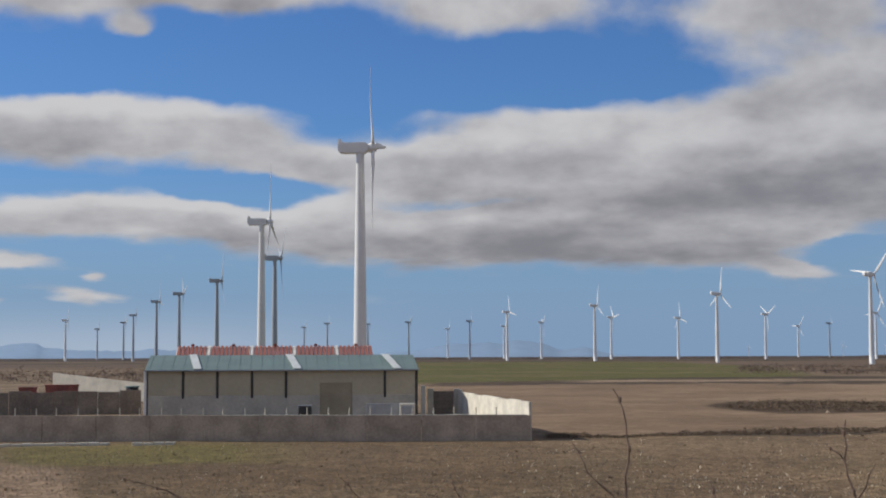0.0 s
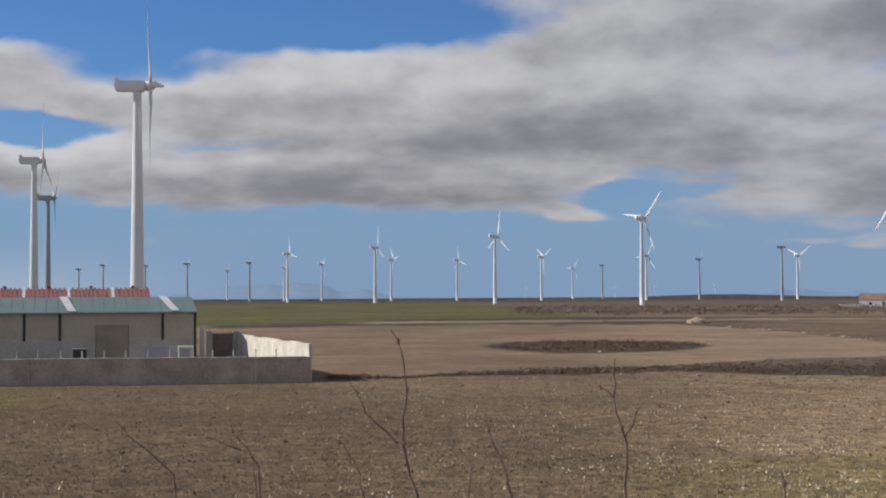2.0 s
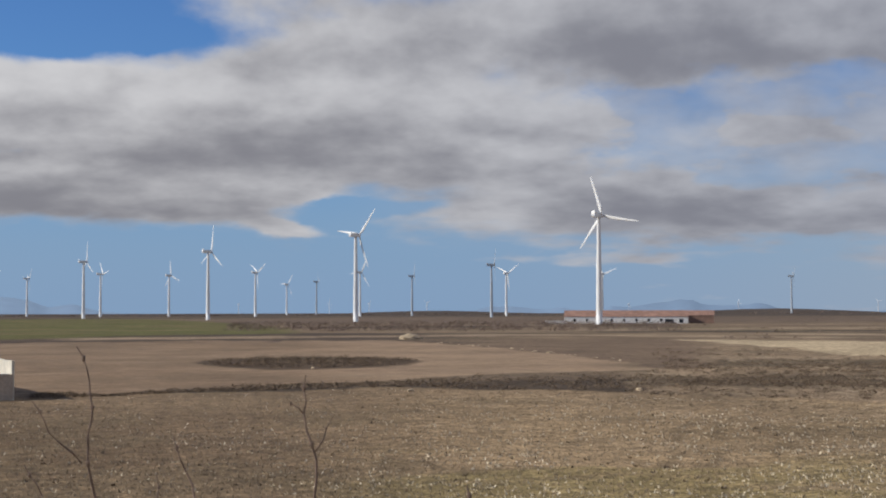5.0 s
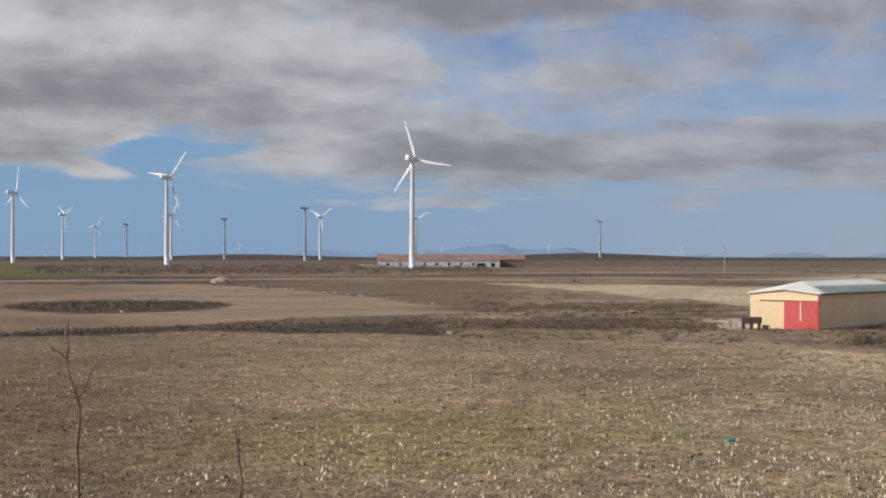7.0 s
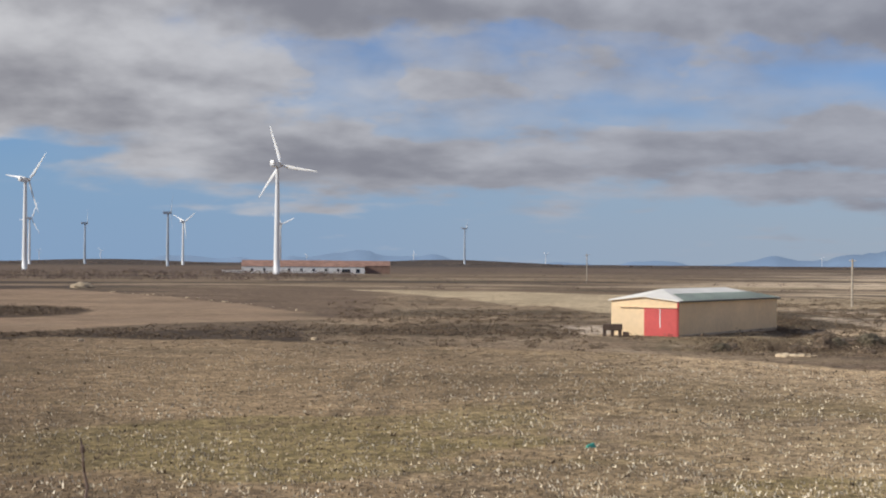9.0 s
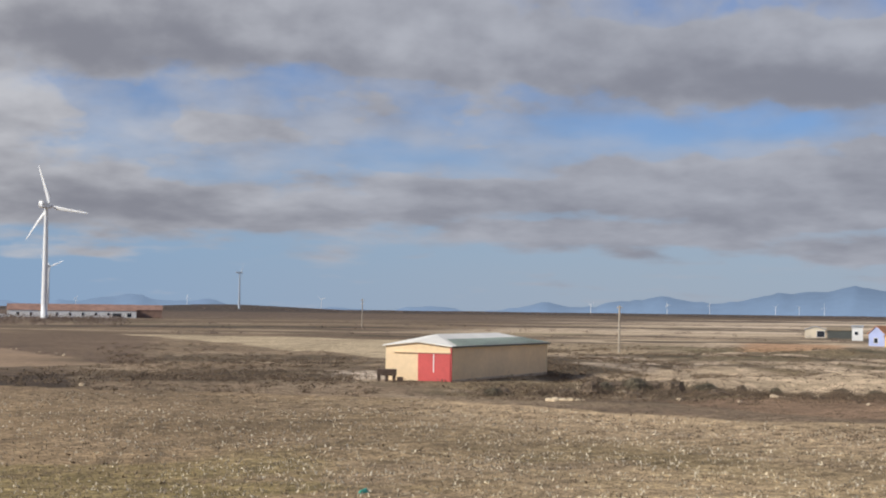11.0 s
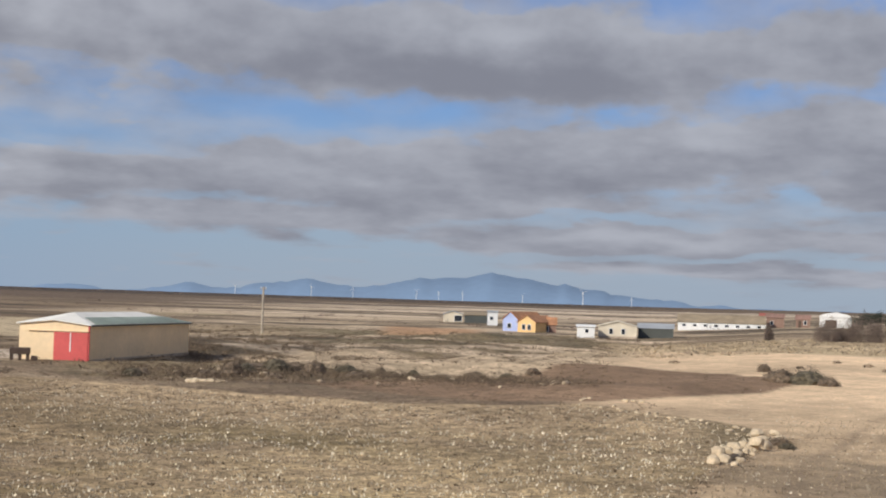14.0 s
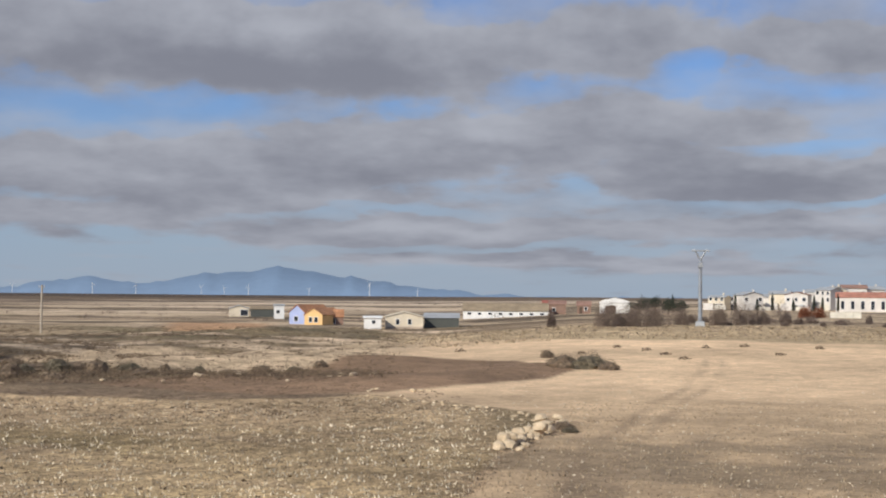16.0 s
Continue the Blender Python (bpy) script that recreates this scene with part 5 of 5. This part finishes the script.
# ground-hugging scrub of the ditch, the dip and the moor
low_scrub = Soup(11)
for k in range(900):
    az = rng.uniform(4, 37.5)
    lo, hi = np.interp(az, *STUBBLE_EDGE), np.interp(az, *DITCH_FAR)
    d = rng.uniform(lo + 1, max(hi, lo + 3))
    d = d - .4 * (d - lo) * rng.uniform(0, 1)
    s = rng.uniform(.25, .7) * min(1, (hi - lo) / 12 + .25)
    low_scrub.clump(at(az, d, ground_at(az, d) - .05), s * 1.3, s * 1.3, s * .6, 34, .13)
for k in range(420):
    a, q = rng.uniform(0, math.tau), math.sqrt(rng.uniform(0, 1))
    az, d = 14.1 + 4.0 * q * math.cos(a), 223 + 22 * q * math.sin(a)
    low_scrub.clump(at(az, d, ground_at(az, d) - .05), 1.0, 1.0, rng.uniform(.3, .75), 30, .15)
for k in range(700):
    az, d = rng.uniform(39, 60), rng.uniform(132, 330)
    if 148 < d < 205 and az > 45 and rng.uniform() < .6:
        continue
    s = rng.uniform(.25, .8)
    low_scrub.clump(at(az, d, ground_at(az, d) - .05), s * 1.4, s * 1.4, s * .7, 30, .14)
for k in range(330):
    az, d = rng.uniform(27, 39), rng.uniform(140, 300)
    if d > np.interp(az, *STRIP_NEAR) - 6:
        continue
    s = rng.uniform(.25, .7)
    low_scrub.clump(at(az, d, ground_at(az, d) - .05), s * 1.4, s * 1.4, s * .7, 30, .14)
for k in range(500):
    az, d = rng.uniform(41, 59), rng.uniform(126, 150)
    d = d + 1.8 * math.sin(az * 2.3)
    s = rng.uniform(.25, .95)
    low_scrub.clump(at(az, d, ground_at(az, d) - .05), s * 1.5, s * 1.5, s * .8, 60, .09)
for k in range(700):
    az = rng.uniform(15, 62)
    d = np.interp(az, *STUBBLE_EDGE) * rng.uniform(.86, 1.12)
    s = rng.uniform(.12, .38)
    low_scrub.clump(at(az, d, ground_at(az, d) - .04), s * 1.5, s * 1.5, s * .7, 22, .07)
for k in range(420):
    az = rng.uniform(30, 60)
    d = np.interp(az, *STUBBLE_EDGE) * rng.uniform(.58, .97)
    s = rng.uniform(.10, .24)
    low_scrub.clump(at(az, d, ground_at(az, d) - .03), s * rng.uniform(1.5, 3.2), s * 1.6, s * .7, 26, .06)
for k in range(420):
    az = rng.uniform(49, 66)
    d = rng.uniform(np.interp(az, *RED_NEAR), np.interp(az, *RED_FAR))
    s = rng.uniform(.12, .32)
    low_scrub.clump(at(az, d, ground_at(az, d) - .04), s * 1.6, s * 1.6, s * .8, 22, .06)
for k in range(210):                                            # flat dark weeds near the far edge of the stubble
    az = rng.uniform(37, 60)
    d = np.interp(az, *STUBBLE_EDGE) * rng.uniform(.80, .97)
    s = rng.uniform(.3, .95)
    low_scrub.clump(at(az, d, ground_at(az, d) - .04), s, s * .6, rng.uniform(.10, .24), 46, .06)
for k in range(230):                                            # a flat ragged hedge between the bushes
    az = 43.5 + 14 * rng.uniform(0, 1)
    d = 136 + .9 * (az - 44) + rng.normal(0, 2.2) + 2.5 * math.sin(az * 1.9)
    s = rng.uniform(.35, .85)
    low_scrub.clump(at(az, d, ground_at(az, d) - .05), s * rng.uniform(1.3, 2.4), s * 1.3, s * .85, 190, .055)
for k in range(150):                                            # rank grass along the stubble's side and round the stone heap
    d = rng.uniform(52, 92)
    az = np.interp(d, *STUBBLE_SIDE) + rng.normal(-.1, .35)
    s = rng.uniform(.12, .34)
    low_scrub.clump(at(az, d, ground_at(az, d) - .04), s * 1.8, s * 1.5, s * .8, 60, .035)
for k in range(26):                                             # rounder heads in the bank of bushes
    az, d = rng.uniform(45.5, 58), rng.uniform(134, 152)
    s = rng.uniform(.6, 1.15)
    low_scrub.clump(at(az, d, ground_at(az, d) - .05), s * 1.4, s * 1.3, s, 420, .06)
for k in range(1700):
    az, d = rng.uniform(40, 63), 126 * (335 / 126) ** rng.uniform(0, 1)
    if az > 59.5 and d < 240:
        continue
    s = rng.uniform(.1, .34)
    low_scrub.clump(at(az, d, ground_at(az, d) - .04), s * 1.7, s * 1.7, s * .8, 18, .07 + .0003 * d)
for k in range(1500):                                           # dark thickets in banks on the slope beside the barn
    az = 43.8 + 10 * rng.uniform(0, 1) ** 1.7
    bank = rng.choice([178, 190, 210, 236, 262, 300])
    d = bank + rng.normal(0, 2.5 + .012 * bank) + 6 * math.sin(az * 1.3 + bank)
    if lattice(np.array([az * .9]), np.array([bank * .21]), 51)[0] < -.25 + .05 * (az - 44):
        continue
    s = rng.uniform(.25, .85)
    low_scrub.clump(at(az, d, ground_at(az, d) - .05), s * 1.8, s * 1.4, s * .75, 36, .12)
for k in range(520):                                            # scrub of the hollow before the barn
    az = rng.uniform(27.5, 36.5)
    d = rng.uniform(150, 176) if k % 2 else rng.uniform(186, 232)
    s = rng.uniform(.25, .75)
    low_scrub.clump(at(az, d, ground_at(az, d) - .05), s * 1.6, s * 1.4, s * .8, 40, .11)
tagged(new("low_scrub", low_scrub.mesh("low_scrub", SCRUB)), "low dark scrub covering ditches and rough ground", "scrub", kind="stuff")

hedge = Soup(12)                                                # far bare hedgerows and woods
for k in range(900):
    az, d = rng.uniform(11, 28), rng.uniform(560, 900)
    hedge.clump(at(az, d, ground_at(az, d) - .2), 2.5, 2.5, rng.uniform(1.0, 3.2), 26, .45)
for k in range(260):
    az, d = rng.uniform(-19, -10.5), rng.uniform(420, 700)
    hedge.clump(at(az, d, ground_at(az, d) - .2), 2.5, 2.5, rng.uniform(1.0, 3.6), 26, .4)
for k in range(500):
    az, d = rng.uniform(-20, 62), rng.uniform(2300, 2700)
    hedge.clump(at(az, d, ground_at(az, d) - .3), 9, 9, rng.uniform(1.2, 3.5), 24, 1.4)
for k in range(240):
    az, d = rng.uniform(28, 64), rng.choice([420, 520, 640, 800, 1100]) * rng.uniform(.97, 1.03)
    hedge.clump(at(az, d, ground_at(az, d) - .2), 2, 2, rng.uniform(.6, 1.8), 24, .35)
for k in range(130):
    az, d = rng.uniform(60.5, 80), rng.uniform(218, 272)
    hedge.clump(at(az, d, ground_at(az, d) - .1), 1, .8, rng.uniform(.15, .5), 26, .15)
tagged(new("far_hedges", hedge.mesh("far_hedges", BARE_TWIG)), "bare brown hedgerows and far woods", "hedge", kind="stuff")

# straw of the stubble, thickest in the foreground
straw = Soup(13)
n = 85000
az = rng.uniform(-19, 80, n)
d = 40 * (150 / 40) ** rng.uniform(0, 1, n) ** .9
clot = smooth(-.25, .35, fbm(d * np.sin(np.radians(az)) / 2.5, d * np.cos(np.radians(az)) / 5, 88))
keep = (d < np.interp(az, *STUBBLE_EDGE) * .99) & (az < np.interp(d, *STUBBLE_SIDE)) & (rng.uniform(size=n) < clot) & (rng.uniform(size=n) < .10 + .62 * smooth(-5, 48, az))
az, d = az[keep], d[keep]
straw.tufts(spots(rng, az, d), rng.uniform(.06, .19, len(az)), rng.uniform(.05, .11, len(az)), 1)
n = 1300
az, d = rng.uniform(64, 80, n), 40 * (140 / 40) ** rng.uniform(0, 1, n)
straw.tufts(spots(rng, az, d), rng.uniform(.04, .13, n), rng.uniform(.03, .06, n))
tagged(new("straw_stubble", straw.mesh("straw_stubble", STRAW)), "pale cut straw standing in the stubble field", "stubble", kind="stuff")
clumps = Soup(17)
n = 11000
az = rng.uniform(2, 67, n)
d = 42 * (112 / 42) ** rng.uniform(0, 1, n)
clot = smooth(-.3, .3, fbm(d * np.sin(np.radians(az)) / 4, d * np.cos(np.radians(az)) / 4, 89))
keep = (d < np.interp(az, *STUBBLE_EDGE) * .97) & (az < np.interp(d, *STUBBLE_SIDE)) & (rng.uniform(size=n) < .25 + .75 * clot) & (rng.uniform(size=n) < .12 + .75 * smooth(5, 34, az)) & (rng.uniform(size=n) < 1.1 - .7 * smooth(75, 110, d))
az, d = az[keep], d[keep]
clumps.tufts(spots(rng, az, d), rng.uniform(.06, .19, len(az)), rng.uniform(.045, .10, len(az)), 3, .5)
tagged(new("straw_clumps", clumps.mesh("straw_clumps", STRAW_PALE)), "bright clumps of pale straw in the stubble field", "stubble", kind="stuff")
stalks = Soup(16)
n = 70000
az = rng.uniform(-19, 80, n)
d = 40 * (130 / 40) ** rng.uniform(0, 1, n)
keep = d < np.where(az < 66, np.interp(az, *STUBBLE_EDGE), 110) * .99
az, d = az[keep], d[keep]
stalks.tufts(spots(rng, az, d), rng.uniform(.05, .15, len(az)), rng.uniform(.03, .06, len(az)), 2, .3)
n = 2400
az, d = rng.uniform(59.5, 81, n), rng.uniform(213, 276, n)
stalks.tufts(spots(rng, az, d), rng.uniform(.08, .4, n), rng.uniform(.1, .35, n))
tagged(new("dull_stubble", stalks.mesh("dull_stubble", STALK)), "dull brown cut stalks of the stubble field", "stubble", kind="stuff")
dark_tufts = Soup(14)
n = 700
az = rng.uniform(-19, 68, n)
d = 40 * (150 / 40) ** rng.uniform(0, 1, n) ** .7
keep = d < np.interp(az, *STUBBLE_EDGE) * 1.02
az, d = az[keep], d[keep]
dark_tufts.tufts(spots(rng, az, d), rng.uniform(.05, .2, len(az)), rng.uniform(.06, .14, len(az)), 5)
tagged(new("weed_tufts", dark_tufts.mesh("weed_tufts", SCRUB)), "dark weed tufts scattered over the stubble", "weeds", kind="stuff")


def stone_mesh(seed):
    """A blocky boulder with worn edges."""
    bm = bmesh.new()
    bmesh.ops.create_icosphere(bm, subdivisions=2, radius=.5)
    r = random.Random(seed)
    long_side, high = r.uniform(.95, 1.3), r.uniform(.62, .9)
    for v in bm.verts:
        q = v.co * 2
        block = Vector([math.copysign(abs(c) ** .74, c) for c in q]) * .45
        block *= 1 + .3 * noise.noise(q * 1.7 + Vector((seed * 3.7, 0, 0)))
        v.co = Vector((block.x * long_side, block.y, max(block.z, -.3) * high))
    return mesh_of("stone", bm, STONE)


STONES = [stone_mesh(k) for k in range(6)]
pile = thing("stone_heap", Matrix.Translation(at(64.6, 82, ground_at(64.6, 82))), "heap of pale limestone boulders at the field edge", "stone heap")
base = pile.matrix_basis.translation
for k in range(60):
    f = rng.uniform(0, 1)
    big = k < 26
    az, d = 63.75 + 2.2 * f + rng.normal(0, .17), 73 + 16 * f + rng.normal(0, 1.0 if big else 1.8)
    s = rng.uniform(.5, .85) if big else rng.uniform(.22, .42)
    p = at(az, d, ground_at(az, d)) - base
    part("stone", STONES[k % 6], None, pile, m=Matrix.Translation((p.x, p.y, p.z + s * .2 + (.3 if k % 4 == 2 and big else 0))) @ pose(0, 0, 0, rng.uniform(-14, 14), rng.uniform(-14, 14), rng.uniform(0, 360)) @ Matrix.Diagonal((s, s * rng.uniform(.75, 1.05), s * .95, 1)))
for az, d, s in ((43.9, 126, .5), (44.15, 126.8, .62), (44.42, 125.6, .58), (44.7, 126.4, .45), (44.05, 125.2, .42), (45.0, 126, .4), (45.2, 127, .3), (60.3, 117, .4), (60.6, 117.5, .35), (60.9, 117, .32), (14.2, 198, .5), (17.9, 141, .45), (26.5, 143, .5)):
    b = tagged(new("boulder", STONES[int(az * 7) % 6]), "pale limestone boulder lying in the scrub", "boulder", "field boulders")
    b.matrix_basis = Matrix.Translation(at(az, d, ground_at(az, d) + s * .2)) @ pose(0, 0, 0, 0, 0, az * 31) @ Matrix.Diagonal((s * 1.4, s, s * .9, 1))
for k in range(34):
    az, d, s = rng.uniform(43, 59), rng.uniform(127, 152), rng.uniform(.25, .6)
    b = tagged(new("boulder", STONES[k % 6]), "pale limestone boulder lying in the scrub", "boulder", "field boulders")
    b.matrix_basis = Matrix.Translation(at(az, d, ground_at(az, d) + s * .2)) @ pose(0, 0, 0, 0, 0, k * 47) @ Matrix.Diagonal((s * 1.4, s, s * .9, 1))
for k in range(26):
    az = rng.uniform(18.8, 27.2)
    d, s = np.interp(az, *PLOUGH_FAR) * rng.uniform(1.0, 1.04), rng.uniform(.15, .42)
    b = tagged(new("boulder", STONES[k % 6]), "pale boulder on the edge of the ploughed field", "boulder", "field boulders")
    b.matrix_basis = Matrix.Translation(at(az, d, ground_at(az, d) + s * .2)) @ pose(0, 0, 0, 0, 0, k * 59) @ Matrix.Diagonal((s * 1.8, s, s * .8, 1))
for k in range(46):                                             # loose stones along the edge of the stubble
    f = rng.uniform(0, 1)
    az = 58.6 + 7 * f
    d, s = np.interp(az, (58.6, 61, 63.3, 65.6), (117, 105, 97, 90)) + rng.normal(0, 2.0), rng.uniform(.12, .34)
    b = tagged(new("boulder", STONES[k % 6]), "pale limestone boulder on the edge of the stubble", "boulder", "field boulders")
    b.matrix_basis = Matrix.Translation(at(az, d, ground_at(az, d) + s * .18)) @ pose(0, 0, 0, 0, 0, k * 71) @ Matrix.Diagonal((s * 1.3, s, s * .85, 1))
heap_bm = bmesh.new()
bmesh.ops.create_icosphere(heap_bm, subdivisions=4, radius=1)
for v in heap_bm.verts:
    q = v.co.copy()
    v.co = Vector((q.x * 3.2, q.y * 2.2, max(q.z, -.1) * 1.5)) * (1 + .22 * noise.noise(q * 2.4)) + Vector((0, 0, .12 * noise.noise(q * 7)))
heap = tagged(new("gravel_heap", mesh_of("gravel_heap", heap_bm, STONE)), "pale heap of rubble on the far field edge", "rubble heap")
heap.matrix_basis = Matrix.Translation(at(17.9, 398))

# small pale stones over the stubble, and dark clods on the tan field
pebbles = Soup(15)
n = 4200
az = rng.uniform(-15, 70, n)
d = 40 * (140 / 40) ** rng.uniform(0, 1, n)
keep = d < np.interp(az, *STUBBLE_EDGE)
az, d = az[keep], d[keep]
p = spots(rng, az, d)
s = rng.uniform(.02, .06, len(az))[:, None]
for turn in (0, 2.1, 4.2):
    e1 = np.stack([np.cos(turn + az), np.sin(turn + az), 0 * az], -1) * s
    e2 = np.stack([np.cos(turn + 2.1 + az), np.sin(turn + 2.1 + az), 0 * az], -1) * s
    pebbles.add(np.stack([p + e1, p + e2, p + np.array([0, 0, 1.2]) * s], 1))
tagged(new("pebbles", pebbles.mesh("pebbles", STONE)), "small pale stones strewn over the stubble", "stones", kind="stuff")
for k, (az, d) in enumerate([(66.6, 206), (69.0, 214), (69.7, 206), (71.2, 222), (73.9, 208), (72.6, 226), (67.9, 220), (62.0, 222), (70.4, 196), (75.3, 224)]):
    s = Soup(400 + k)
    s.clump((0, 0, -.05), .8 + .4 * (k % 3), .6, .35 + .1 * (k % 2), 260, .1)
    t = thing("weed_clump", Matrix.Translation(at(az, d * .87, ground_at(az, d * .87))), "dark weed clump on the bare tan field", "weeds", "field weeds")
    part("leaves", s.mesh("leaves", SCRUB), None, t)

bag = thing("plastic_bag", Matrix.Translation(at(37.1, 62, ground_at(37.1, 62))), "crumpled green plastic sheet lying in the stubble", "litter")
bb = bmesh.new()
bmesh.ops.create_icosphere(bb, subdivisions=2, radius=.22)
for v in bb.verts:
    v.co = Vector((v.co.x * 1.1, v.co.y * .7, max(v.co.z, -.05) * .8)) * (1 + .5 * noise.noise(v.co * 7))
part("sheet", bb, PLASTIC_GREEN, bag)


# ---- dry stems in front of the camera ----
def stem(base_xy, branches, label="dry leafless brown stem growing on the rise"):
    x, y = base_xy
    z = ground_at(math.degrees(math.atan2(x, y)), math.hypot(x, y))
    t = thing("dry_stem", Matrix.Translation((x, y, z)), label, "plant", "foreground stems")
    o = Vector((x, y, z))
    for k, (pts, r) in enumerate(branches):
        ps = [Vector(p) - o for p in pts]
        if k == 0:
            ps.append(Vector((0, 0, -.05)))
        bent = []
        for i in range(len(ps) - 1):
            for q in range(3):
                v = ps[i].lerp(ps[i + 1], q / 3)
                bent.append(v + Vector((.004 * math.sin(i * 5 + q * 2.1 + x * 9), .01 * math.cos(q + i), 0)))
        bent.append(ps[-1])
        m = len(bent)
        rod = tube(bent, [r * .62 * (.35 + .65 * i / (m - 1)) for i in range(m)], 6)
        for i in range(1, m - 2, 4):
            bmesh.ops.create_icosphere(rod, subdivisions=1, radius=r * .72, matrix=Matrix.Translation(bent[i]) @ Matrix.Diagonal((1, 1, 1.9, 1)))
        part("stalk" if k == 0 else "twig", rod, DRY_STEM, t)
    return t


stem((.56, 3.95), [([(.45, 3.98, 7.41), (.48, 3.97, 7.32), (.48, 3.97, 7.22), (.47, 3.97, 7.11), (.51, 3.97, 6.98), (.52, 3.97, 6.87)], .008), ([(.34, 3.99, 7.27), (.38, 3.98, 7.19), (.46, 3.98, 7.11)], .005)])
stem((1.06, 3.85), [([(1.03, 3.88, 7.33), (1.02, 3.88, 7.23), (1.05, 3.87, 7.11), (1.05, 3.87, 6.95)], .008), ([(.98, 3.89, 7.27), (1.02, 3.88, 7.23)], .005), ([(1.10, 3.86, 7.22), (1.05, 3.87, 7.13)], .004)])
stem((.82, 3.9), [([(.69, 3.95, 7.17), (.72, 3.94, 7.09), (.76, 3.93, 6.97)], .007)])
stem((.42, 4.0), [([(.32, 3.99, 7.11), (.36, 3.99, 7.03), (.37, 3.98, 6.96)], .006)])
stem((-.02, 4.0), [([(-.27, 3.98, 7.18), (-.22, 3.99, 7.13), (-.12, 3.99, 7.04)], .005)])
stem((.12, 4.0), [([(.08, 4.0, 7.09), (.09, 4.0, 7.01)], .005)])
stem((.65, 3.9), [([(.65, 3.95, 7.08), (.65, 3.95, 6.97)], .005)])
stem((1.46, 3.7), [([(1.43, 3.74, 7.04), (1.445, 3.74, 6.95), (1.44, 3.74, 6.84)], .010)])
stem((-.48, 4.0), [([(-.855, 4.0, 7.18), (-.79, 4.0, 7.165), (-.723, 4.0, 7.148), (-.59, 4.0, 7.06)], .005)])
stem((.14, 4.0), [([(.02, 4.0, 7.165), (.05, 4.0, 7.12), (.1, 4.0, 7.06)], .005), ([(-.03, 4.0, 7.13), (.05, 4.0, 7.1)], .004)])
